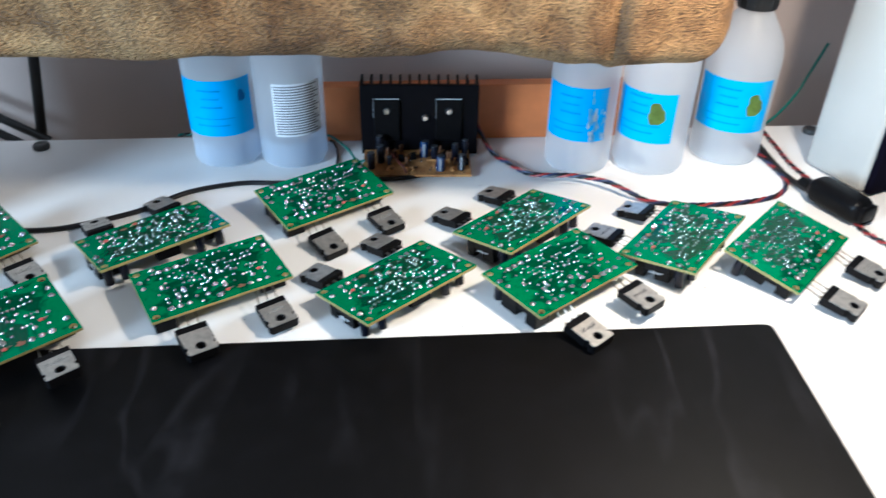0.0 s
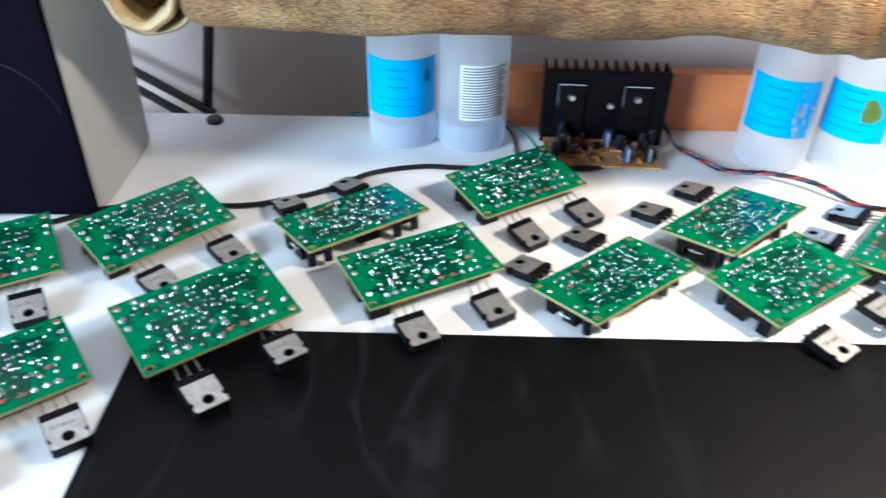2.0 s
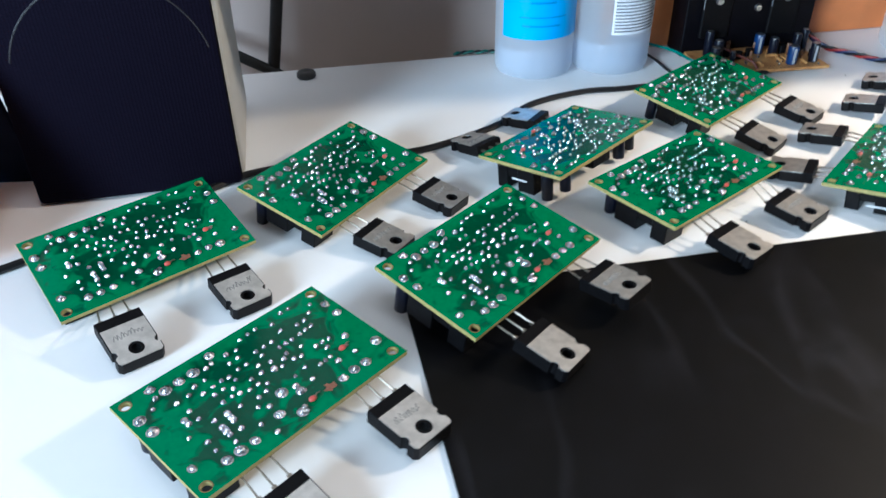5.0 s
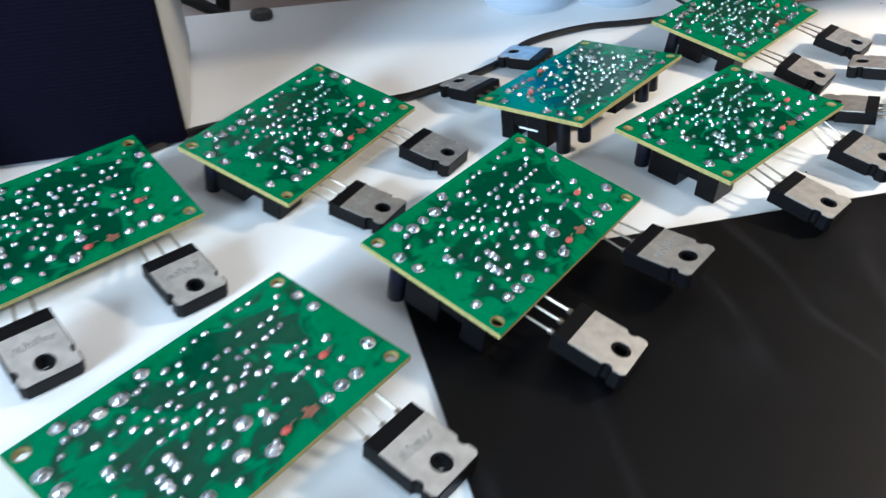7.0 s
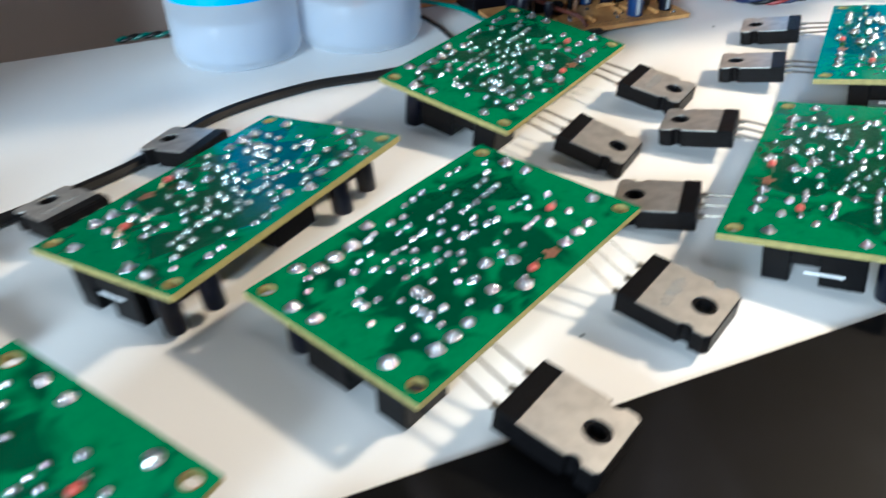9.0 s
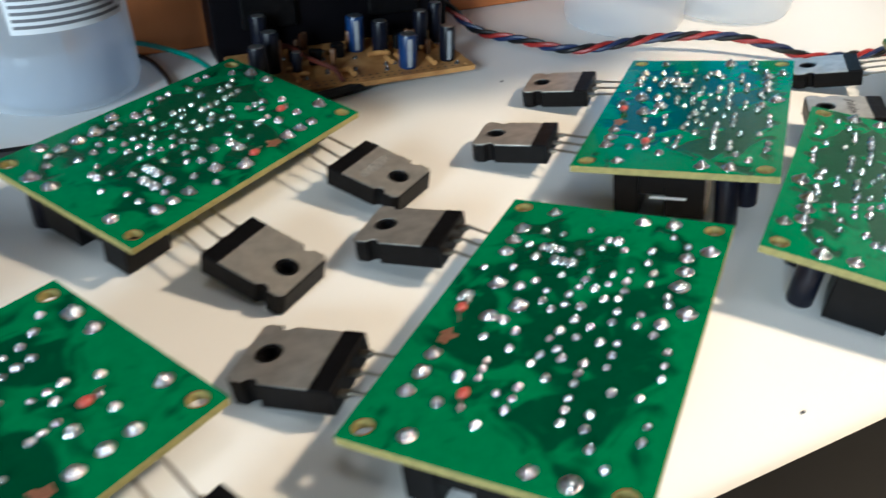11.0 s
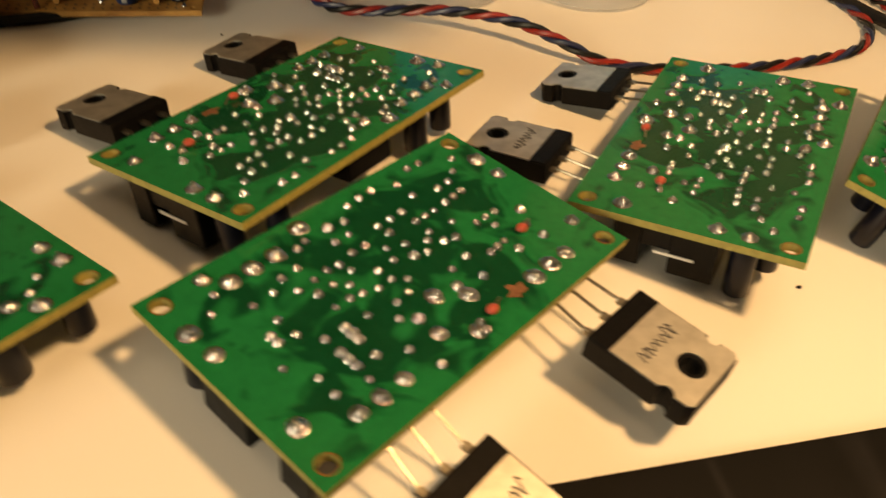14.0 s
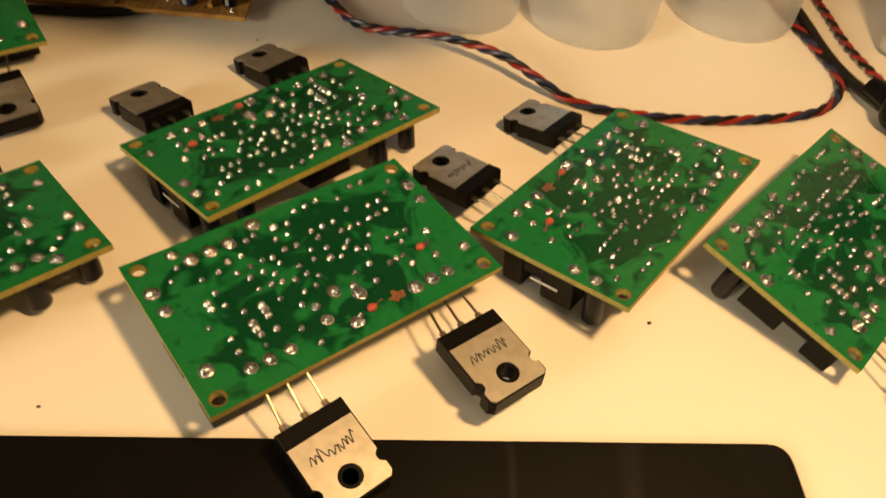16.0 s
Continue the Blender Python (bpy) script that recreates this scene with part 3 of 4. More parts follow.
def circuit_board(name_label, x, y, z, yaw, tx, ty, legs, ground=0.0, seed=0):
    """A finished amplifier board lying solder side up on its parts. legs: for each of the two power transistors the middle of
    its lead end (x, y, z), its turn, its slope along and across, and whether it carries a pen note."""
    # local x rises by tx, local y by ty
    ex, ey = Vector((math.cos(yaw), math.sin(yaw), tx)).normalized(), Vector((-math.sin(yaw), math.cos(yaw), ty))
    ez = ex.cross(ey).normalized()
    ey = ez.cross(ex)
    m = Matrix.Translation((x, y, z)) @ Matrix((ex, ey, ez)).transposed().to_4x4()
    inv = m.inverted()
    board = part("circuit_board", BOARD_MESH, None, m=m)
    tagged(board, name_label, "circuit board", "amplifier boards on the table")
    for jx, jy, s in JOINTS:
        r = random.Random(round(jx * 1e5) * 131 + round(jy * 1e5) + seed)
        part("solder_joint", JOINT_MESH[s], None, board, m=pose(jx, jy, 0, r.uniform(-7, 7), r.uniform(-7, 7), r.uniform(0, 360)) @ Matrix.Scale(r.uniform(0.85, 1.15), 4))
    for hx, hy in HOLES:
        part("hole_ring", PAD_MESH, None, board, m=pose(hx, hy, 0))
    # red parts soldered to the solder side, with bare copper patch
    for rx, ry in ((0.0237, -0.0078), (0.0037, -0.0171)):
        bm = bmesh.new()
        bmesh.ops.create_uvsphere(bm, u_segments=12, v_segments=8, radius=0.0011, matrix=pose(rx, ry, 0.0009) @ Matrix.Diagonal((1.15, 0.9, 0.7, 1)))
        red = part("red_capacitor", bm, M_RED, board, "small red ceramic capacitor", True)
        part("wire", tube([Vector((rx + 0.0008, ry, 0.0009)), Vector((rx + 0.0022, ry + 0.0006, 0.0011)), Vector((rx + 0.0034, ry + 0.0010, 0.0004))], 0.00022, 6), M_LEAD, red)
    part("copper_patch", plate([[(0.0109 + q * 0.0023 * (0.8 + 0.35 * math.sin(2.3 * k)) * c_, -0.0167 + 0.0019 * (0.8 + 0.3 * math.cos(1.7 * k)) * s_) for k, q, c_, s_ in [(k, 1.0, math.cos(k * 0.5236), math.sin(k * 0.5236)) for k in range(12)]]], 0.00002, 0.00009), M_COPPER, board, "bare copper patch")

    def drop(px, py):
        """How far the table lies under the board's underside at a point of it."""
        p = m @ Vector((px, py, -T))
        return max(0.004, (p.z - ground) / ez.z - 0.0004)

    def hang(name, x0, y0, x1, y1, frac, mat_, notch=False, label=""):
        d = min(drop(a, b) for a in (x0, x1) for b in (y0, y1)) * frac
        bm = bmesh.new()
        if notch:
            ya, yb = y0 + (y1 - y0) * 0.28, y0 + (y1 - y0) * 0.56
            box(bm, x0, y0, -T - d, x1, ya, -T + 0.0001, 0.0003, 1)
            box(bm, x0, yb, -T - d, x1, y1, -T + 0.0001, 0.0003, 1)
            box(bm, x0 + 0.0006, ya - 0.0004, -T - d * 0.5, x1 - 0.0006, yb + 0.0004, -T + 0.0001)
        else:
            box(bm, x0, y0, -T - d, x1, y1, -T + 0.0001, 0.0004, 1)
        return part(name, bm, mat_, board, label)

    def can(px, py, r, frac, sleeve):
        d = drop(px, py) * frac - r * 0.1
        bm = cyl(bmesh.new(), px, py, -T - d, -T + 0.0001, r, 18, bevel=r * 0.18)
        c = part("capacitor", bm, sleeve, board, "", True)
        part("can_top", cyl(bmesh.new(), px, py, -T - d - 0.00008, -T - d + 0.0002, r * 0.75, 16), M_ALU, c)
    hang("terminal_block", -0.0358, -0.0180, -0.0240, 0.0080, 1.0, M_BLACKPL, True)
    can(-0.0330, 0.0125, 0.0026, 0.92, M_SLEEVE)
    can(-0.0200, 0.0150, 0.0028, 0.86, M_SLEEVE)
    relay = hang("relay", 0.0215, -0.0130, 0.0360, 0.0075, 0.97, M_BLACKPL, True)
    part("slot", boxed(0.0359, -0.0045, -T - 0.0062, 0.0362, 0.0035, -T - 0.0056), M_WHITEPRINT, relay, "pale slot line")
    can(0.0322, 0.0118, 0.0026, 0.95, M_SLEEVE)
    can(0.0240, 0.0155, 0.0025, 0.8, M_SLEEVE)
    hang("film_capacitor", -0.008, 0.0120, 0.006, 0.0180, 0.55, M_BLACKPL)
    hang("film_capacitor", -0.004, -0.008, 0.012, 0.002, 0.6, M_BLACKPL)
    for k, (px, py, pz, turn, slope, lean, note) in enumerate(legs):
        tm = pose(px, py, pz, 0, 0, turn) @ pose(0, 0, 0, slope, 0, 0) @ pose(0, 0, 0, 0, lean, 0)
        lx = (inv @ Vector((px, py, pz))).x
        tr = part("power_transistor", BODY_MESH, None, board, "black power transistor lying with its metal back up", m=inv @ tm)
        part("metal_plate", PLATE_MESH, None, tr, "dull grey metal back plate")
        part("moulded_strip", STRIP_MESH, None, tr)
        part("hole_collar", COLLAR_MESH, None, tr)
        if note:
            bold = seed in (8, 9)
            part("pen_note", pen_marks(seed * 10 + k), M_INK if bold else M_SMUDGE, tr, "dark unreadable pen note" if bold else "faded unreadable pen note")
        tmi = tm.inverted()
        for j in (-1, 0, 1):
            sx = 1 if lx > 0 else -1
            a = Vector((j * 0.00500, -0.0010, -0.0024))
            b = Vector((j * 0.00500, 0.0022, -0.0022))
            e1 = tmi @ (m @ Vector((sx * 0.0206 + j * 0.0047, -W / 2 + 0.0005, -T - 0.0010)))
            e2 = tmi @ (m @ Vector((sx * 0.0206 + j * 0.0047, -0.0170, -T - 0.0006)))
            part("lead", box(tube([a, b, e1, e2], 0.00033, 6), j * 0.0050 - 0.0007, -0.0006, -0.0027, j * 0.0050 + 0.0007, 0.0019, -0.0020), M_LEAD, tr)
    return board


# ---- bottles ----
def label_patch(r, z0, z1, a0, a1, thick=0.00015, n=24):
    """A curved label on a round bottle, between two angles in degrees."""
    bm = bmesh.new()
    cols = []
    for i in range(n + 1):
        a = radians(a0 + (a1 - a0) * i / n)
        c, s = math.cos(a), math.sin(a)
        cols.append([bm.verts.new((rr * c, rr * s, z)) for rr, z in ((r, z0), (r + thick, z0), (r + thick, z1), (r, z1))])
    for p, q in zip(cols, cols[1:]):
        for k in range(4):
            bm.faces.new((p[k], p[(k + 1) % 4], q[(k + 1) % 4], q[k]))
    bm.faces.new(cols[0])
    bm.faces.new(cols[-1][::-1])
    return bm


def leaf_patch(r, z, a, size, wide=0.8, tall=1.0):
    """A leaf shaped print that follows the bottle's round side."""
    bm = bmesh.new()
    n = 26
    rim = []
    for i in range(n):
        t = 2 * math.pi * i / n
        rad = size * (0.72 + 0.05 * math.cos(7 * t + size * 900) + 0.06 * math.cos(3 * t + 1) + 0.20 * max(0.0, math.cos(t - 2.0)) ** 6)
        u, v = rad * wide * math.cos(t), rad * tall * math.sin(t)
        rim.append((u, v))
    at = lambda u, v: (r * math.cos(radians(a) + u / r), r * math.sin(radians(a) + u / r), z + v)
    rings = [[bm.verts.new(at(u * f, v * f)) for u, v in rim] for f in (1.0, 0.8, 0.6, 0.4, 0.2)]
    mid = bm.verts.new(at(0, 0))
    for p, q in zip(rings, rings[1:]):
        for i in range(n):
            bm.faces.new((p[i], p[(i + 1) % n], q[(i + 1) % n], q[i]))
    for i in range(n):
        bm.faces.new((rings[-1][i], rings[-1][(i + 1) % n], mid))
    bmesh.ops.solidify(bm, geom=list(bm.faces), thickness=0.0001)
    return bm


R_B = 0.0248
BOTTLE = [(R_B - 0.004, 0.0), (R_B - 0.0012, 0.0012), (R_B, 0.004), (R_B, 0.074), (R_B - 0.0006, 0.080), (R_B - 0.003, 0.088), (R_B - 0.008, 0.097), (0.0125, 0.104), (0.0105, 0.108), (0.0105, 0.114)]


def bottle(x, y, text, kind, a0, a1, mark, z0, z1, scale=1.0, liquid=0.0):
    """a0, a1: the label's ends round the bottle, mark: where its print or torn strip stands (degrees)."""
    root = empty("plastic_bottle", pose(x, y, 0.0003))
    tagged(root, text, "bottle", "milky bottles at the back of the table")
    part("bottle_body", lathe(BOTTLE, 48), M_BOTTLE, root, "", True)
    if liquid:
        part("liquid", lathe([(R_B - 0.005, 0.0016), (R_B - 0.0018, 0.0040), (R_B - 0.0012, 0.0060), (R_B - 0.0012, liquid - 0.0005), (R_B - 0.0016, liquid)], 48), M_LIQUID, root, "clear liquid low in the bottle", True)
    cap = part("screw_cap", lathe([(0.0128, 0.1075), (0.0132, 0.109), (0.0132, 0.1205), (0.0122, 0.1222), (0.006, 0.1224)], 36), M_CAP, root, "black screw cap", True)
    for k in range(18):
        part("cap_rib", boxed(0.0130, -0.0005, 0.1095, 0.0136, 0.0005, 0.1200), M_CAP, cap, m=pose(0, 0, 0, 0, 0, 20 * k))
    rr = R_B + 0.00012
    root.scale = (scale, scale, 1.0)
    if kind == "list":
        lab = part("label", label_patch(rr, z0, z1, a0, a1), M_WLABEL, root, "white label with rows of dark unreadable lines")
        for k in range(19):
            z = z0 + 0.0015 + (z1 - z0 - 0.003) * k / 18.5
            part("text_line", label_patch(rr + 0.00022, z, z + 0.0009, a0 + 3, a1 - 4 - (k * 7 % 5) * 3, 0.00004, 12), M_BTEXT, lab)
        return root
    lab = part("label", label_patch(rr, z0, z1, a0, a1), M_LABEL, root, "bright blue paper label")
    mid = (a0 + a1) / 2
    for z, b0, b1, h in ((0.0570, -26, 12, 0.0011), (0.0515, -20, 8, 0.0009), (0.0455, -24, 12, 0.0011), (0.0375, -38, 30, 0.0006), (0.0325, -34, 20, 0.0008)):
        part("text_line", label_patch(rr + 0.00022, z, z + h, mid + b0, mid + b1, 0.00004, 12), M_TEXT, lab)
    if kind == "leaf":
        part("leaf_print", leaf_patch(rr + 0.0004, 0.0460, mark, 0.0100), M_LEAF, lab, "green leaf print")
    if kind == "plain":
        part("dark_print", leaf_patch(rr + 0.0004, 0.0520, mark, 0.0052), M_TEXT, lab, "small dark round print")
    if kind == "torn":
        r = random.Random(9)
        for k in range(38):
            z, a = r.uniform(0.0275, 0.0625), mark + r.choice((-6, -3, 0, 2, 4, 16)) + r.uniform(-3, 3)
            part("torn_patch", leaf_patch(rr + 0.0004, z, a, r.uniform(0.0012, 0.0030), r.uniform(0.3, 0.7), r.uniform(0.8, 1.8)), M_TORN if k % 3 else M_WLABEL, lab, "pale torn spot")
    return root


bottle(-0.1437, 0.5015, "milky plastic bottle with a blue label under the towel", "plain", -154, -20, -41, 0.0250, 0.0645, 0.95, 0.0175)
bottle(-0.0962, 0.5010, "milky plastic bottle with a white text label", "list", -108, -23, 0, 0.0255, 0.0630, 0.95, 0.0190)
bottle(0.1072, 0.4960, "milky plastic bottle with a torn wet blue label", "torn", -174, -57, -80, 0.0258, 0.0640, 0.93)
bottle(0.1582, 0.4960, "milky plastic bottle with a blue label and green leaf", "leaf", -178, -74, -103, 0.0255, 0.0610)
bottle(0.2192, 0.5125, "milky plastic bottle with black cap beside the towel", "leaf", -182, -51, -79, 0.0265, 0.0640)


# ---- towel stack on the bottles ----
def towel():
    """A thick folded terry towel that lies on the four bottles and hangs over in front."""
    bm = bmesh.new()
    nx, prof = 150, []
    y0, y1, z0, z1, r = 0.372, 0.535, 0.1232, 0.205, 0.018
    for k in range(13):
        a = radians(-90 - 90 * k / 12)
        prof.append((y0 + r + r * math.cos(a), z0 + r + r * math.sin(a)))
    for k in range(1, 14):
        prof.append((y0, z0 + r + (z1 - z0 - 2 * r) * k / 14))
    for k in range(9):
        a = radians(180 - 90 * k / 8)
        prof.append((y0 + r + r * math.cos(a), z1 - r + r * math.sin(a)))
    prof += [(y1 - 0.004, z1), (y1, z1 - 0.004), (y1, z0 + 0.004), (y1 - 0.004, z0)]
    for k in range(1, 12):
        prof.append((y1 - (y1 - y0 - r) * k / 12, z0))
    rows = []
    x0, x1 = -0.244, 0.156
    for i in range(nx + 1):
        u = i / nx
        x = x0 + (x1 - x0) * u
        end = min(1.0, min(u, 1 - u) / 0.05)
        sh = 1 - (1 - end) ** 2.2
        row = []
        for y, z in prof:
            front = max(0.0, 1 - (y - y0) / 0.05)
            n1 = noise.noise(Vector((x * 14, y * 9, z * 9 + 3)))
            n2 = noise.noise(Vector((x * 55, y * 30, z * 30 + 8)))
            fold = 0.0035 * noise.noise(Vector((x * 24 + 5, 0.3, 0.7))) - 0.006 * math.exp(-((x - 0.0940) / 0.004) ** 2)
            dy = front * (0.006 * n1 + 0.0022 * n2 - fold * 1.0 + (1 - sh) * 0.02)
            dz = front * (fold * 0.7 + 0.0022 * n1 + 0.0012 * n2) if z < z0 + 0.03 else 0.0
            zc = (z0 + z1) / 2
            arch = front * (0.0050 * math.exp(-((x - 0.022) / 0.024) ** 2) - 0.0112)
            row.append(bm.verts.new((x, y + dy, max(z0 - 0.0055 * front, z + dz) + arch + (zc - z) * (1 - sh) * 0.22)))
        rows.append(row)
    n = len(prof)
    for a, b in zip(rows, rows[1:]):
        for k in range(n):
            bm.faces.new((a[k], a[(k + 1) % n], b[(k + 1) % n], b[k]))
    bm.faces.new(rows[0])
    bm.faces.new(rows[-1][::-1])
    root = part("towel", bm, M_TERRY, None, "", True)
    tagged(root, "brown gold terry towel folded over the four bottles", "towel")
    # the open end is rolled up: a thick tube whose mouth looks forward
    bm = bmesh.new()
    sect = [(0.0175, 0.0), (0.0180, 0.010), (0.0175, 0.060), (0.0125, 0.060), (0.0125, 0.010), (0.0130, 0.0), (0.0152, -0.0022)]
    rings = []
    for k in range(40):
        a = 2 * math.pi * k / 40
        wob = 1 + 0.05 * math.sin(3 * a + 0.6) + 0.03 * math.sin(7 * a)
        rings.append([bm.verts.new((-0.2537 + rad * wob * math.cos(a) - 0.25 * dy, 0.372 + dy + 0.004 * math.sin(a + 2.2), 0.1320 + rad * wob * math.sin(a))) for rad, dy in sect])
    for p, q in zip(rings, rings[1:] + rings[:1]):
        for k in range(len(sect)):
            bm.faces.new((p[k], p[(k + 1) % len(sect)], q[(k + 1) % len(sect)], q[k]))
    outer_bm, rings = bmesh.new(), []
    for k in range(40):
        a = 2 * math.pi * k / 40
        wob = 1 + 0.04 * math.sin(3 * a + 1.4) + 0.03 * math.sin(5 * a)
        rings.append([outer_bm.verts.new((-0.2510 + rad * wob * math.cos(a) - 0.25 * dy, 0.3755 + dy + 0.005 * math.sin(a + 2.2), 0.1325 + rad * wob * math.sin(a))) for rad, dy in ((0.0226, 0.002), (0.0232, 0.012), (0.0225, 0.060), (0.0182, 0.060), (0.0182, 0.012), (0.0190, 0.002), (0.0208, -0.001))])
    for p, q in zip(rings, rings[1:] + rings[:1]):
        for k in range(7):
            outer_bm.faces.new((p[k], p[(k + 1) % 7], q[(k + 1) % 7], q[k]))
    part("outer_hem", outer_bm, M_LINING, root, "yellowish outer turn of the roll", True)
    inner = bmesh.new()
    cyl(inner, 0, 0, 0.0, 0.03, 0.0128, 24)
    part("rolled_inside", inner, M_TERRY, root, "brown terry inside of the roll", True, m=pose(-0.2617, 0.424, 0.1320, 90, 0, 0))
    part("rolled_hem", bm, M_LINING, root, "cream coloured rolled hem", True)


towel()


# ---- amplifier module with heatsink ----
def electrolytic(parent, x, y, z, r, h, sleeve, striped):
    c = part("capacitor", cyl(bmesh.new(), x, y, z, z + h, r, 20, bevel=r * 0.15), sleeve, parent, "", True)
    part("can_top", cyl(bmesh.new(), x, y, z + h - 0.0001, z + h + 0.00012, r * 0.8, 18), M_ALU, c)
    if striped:
        part("stripe", label_patch(r + 0.00002, z + h * 0.08, z + h * 0.92, -112, -84, 0.00004, 5), M_GREYPL, c, m=pose(x, y, 0))


def module():
    root = empty("amplifier_module", pose(-0.006, 0.466, 0.0, 0, 0, 1.0))
    tagged(root, "tan prototype amplifier board with a black finned heatsink", "amplifier module")
    pcb = part("board", plate([[(-0.0392, 0.0), (0.0362, 0.0), (0.0362, 0.040), (-0.0392, 0.040)], ring(0.0335, 0.0022, 0.0008), ring(-0.0365, 0.0022, 0.0008)], 0.0020, 0.0036), M_TANPCB, root)
    for x, y in ((-0.033, 0.009), (0.030, 0.009), (-0.033, 0.034), (0.030, 0.034)):
        part("board_foot", cyl(bmesh.new(), x, y, 0.0002, 0.0021, 0.002, 12), M_BLACKPL, root)
    hs = part("heatsink", boxed(-0.0415, 0.0385, 0.0003, 0.0425, 0.0425, 0.0530, 0.0005, 1), M_HEATSINK, root, "black anodised heatsink plate")
    for k in range(13):
        x = -0.0405 + 0.0820 * k / 12
        part("fin", boxed(x - 0.0008, 0.0424, 0.0003, x + 0.0008, 0.0600, 0.0530, 0.0002, 1), M_HEATSINK, hs)
    for x in (-0.0215, 0.0225):
        tr = part("power_transistor", boxed(x - 0.0105, 0.0360, 0.012, x + 0.0080, 0.0386, 0.0440, 0.0006, 1), M_EPOXY, root)
        part("bright_edge", boxed(x - 0.0100, 0.0357, 0.0438, x + 0.0076, 0.0361, 0.0442), M_WHITEPRINT, tr)
        part("bright_edge", boxed(x - 0.0106, 0.0357, 0.0300, x - 0.0103, 0.0361, 0.0440), M_GREYPL, tr)
        part("screw", cyl(bmesh.new(), 0, 0, -0.0008, 0.0018, 0.0027, 16, 0.0019), M_ALU, tr, "bright screw head", True, m=pose(x - 0.001, 0.0360, 0.0350, 90, 0, 0))
    part("screw", cyl(bmesh.new(), 0, 0, -0.0006, 0.0018, 0.0025, 16, 0.0017), M_ALU, hs, "bright screw head", True, m=pose(0.0045, 0.0384, 0.0290, 90, 0, 0))
    z = 0.0036
    for x, y, r, h, mt in ((0.0150, 0.0068, 0.0031, 0.0110, M_BLUESLV), (0.0295, 0.0080, 0.0026, 0.0115, M_SLEEVE), (-0.0330, 0.0100, 0.0028, 0.0120, M_SLEEVE), (-0.0270, 0.0190, 0.0029, 0.0130, M_SLEEVE), (0.0040, 0.0280, 0.0030, 0.0120, M_BLUESLV), (0.0110, 0.0225, 0.0028, 0.0110, M_SLEEVE), (0.0255, 0.0220, 0.0024, 0.0130, M_SLEEVE), (0.0325, 0.0260, 0.0022, 0.0140, M_SLEEVE), (-0.0280, 0.0300, 0.0026, 0.0150, M_SLEEVE), (-0.0205, 0.0120, 0.0016, 0.0080, M_SLEEVE)):
        electrolytic(root, x, y, z, r, h, mt, y < 0.0095 and x > 0 or mt is M_BLUESLV)
    r = random.Random(3)
    for x, y in ((-0.0125, 0.0200), (-0.0040, 0.0235), (-0.0180, 0.0250), (0.0185, 0.0245), (0.0200, 0.0280), (0.0330, 0.0150)):
        part("small_transistor", boxed(-0.0022, -0.0013, 0.0, 0.0022, 0.0013, 0.0052, 0.0005, 1), M_EPOXY, root, m=pose(x, y, z, 0, 0, r.uniform(-40, 40)))
    for k in range(12):
        x, y = r.uniform(-0.026, 0.032), r.uniform(0.012, 0.034)
        part("upright_resistor", cyl(bmesh.new(), 0, 0, 0.0006, r.uniform(0.0055, 0.0075), 0.0010, 9, bevel=0.0002), M_BROWN, root, "brown upright resistor", True, m=pose(x, y, z))
    for k in range(18):
        x, y = r.uniform(-0.022, 0.030), r.uniform(0.006, 0.030)
        bm = cyl(bmesh.new(), 0, 0, -0.0028, 0.0028, 0.0009, 10)
        part("resistor", bm, M_TANPCB, root, "tan resistor", True, m=pose(x, y, z + 0.0010, 90, 0, r.choice((0, 90, 0))))
    hole_mesh = mesh_of(cyl(bmesh.new(), 0, 0, -0.0003, 0.00003, 0.00048, 8), "hole", M_CAP)
    for k in range(26):
        for y in (0.0022, 0.0047):
            part("hole", hole_mesh, None, pcb, m=pose(-0.0345 + 0.00254 * k, y, z))
    for k in range(30):
        part("solder_joint", JOINT_MESH[0], None, root, m=pose(r.uniform(-0.030, 0.034), r.uniform(0.003, 0.033), z))
    part("jumper_wire", tube(smooth_path([(-0.0225, 0.0310, z), (-0.0205, 0.0280, 0.0085), (-0.0155, 0.0135, 0.0080), (-0.0105, 0.0058, 0.0068), (-0.0085, 0.0020, z)], 8), 0.0008, 8), M_JUMPER, root, "brown red bent jumper wire", True)


module()


# ---- loudspeakers ----
def speaker(m, text, w_, d, h):
    root = empty("loudspeaker", m)
    tagged(root, text, "loudspeaker", "desk loudspeakers")
    part("cabinet", boxed(-w_ / 2, 0.006, 0.0005, w_ / 2, d, h, 0.004, 3), M_SPKWHITE, root, "white cabinet", True)
    g = part("grille", boxed(-w_ / 2 + 0.0012, 0.0, 0.0012, w_ / 2 - 0.0012, 0.0062, h - 0.002, 0.0025, 2), M_GRILLE, root, "black cloth grille", True)
    bm = bmesh.new()
    pts = [(0.0375 * math.cos(a), 0.0375 * math.sin(a)) for a in [math.pi * (0.08 + 0.84 * k / 40) for k in range(41)]]
    part("cone_outline", tube([Vector((x * 1.06 + 0.002, 0.0001, 0.0565 + y * 1.06)) for x, y in pts], 0.00035, 6), M_RING, g, "faint round outline under the cloth", True)
    part("badge", cyl(bmesh.new(), 0, 0, -0.0004, 0.0004, 0.0045, 20), M_RING, g, "small round dark badge", True, m=pose(0, 0.0, h * 0.615, 90, 0, 0) @ Matrix.Diagonal((1.0, 0.6, 1, 1)))


speaker(pose(-0.3525, 0.3725, 0.0, 0, 0, 4.5), "white desk loudspeaker with a black cloth grille front", 0.0910, 0.098, 0.19)
speaker(pose(0.3375, 0.4624, 0.0, 0, 0, 24), "white desk loudspeaker turned with its plain side forward", 0.0910, 0.056, 0.19)


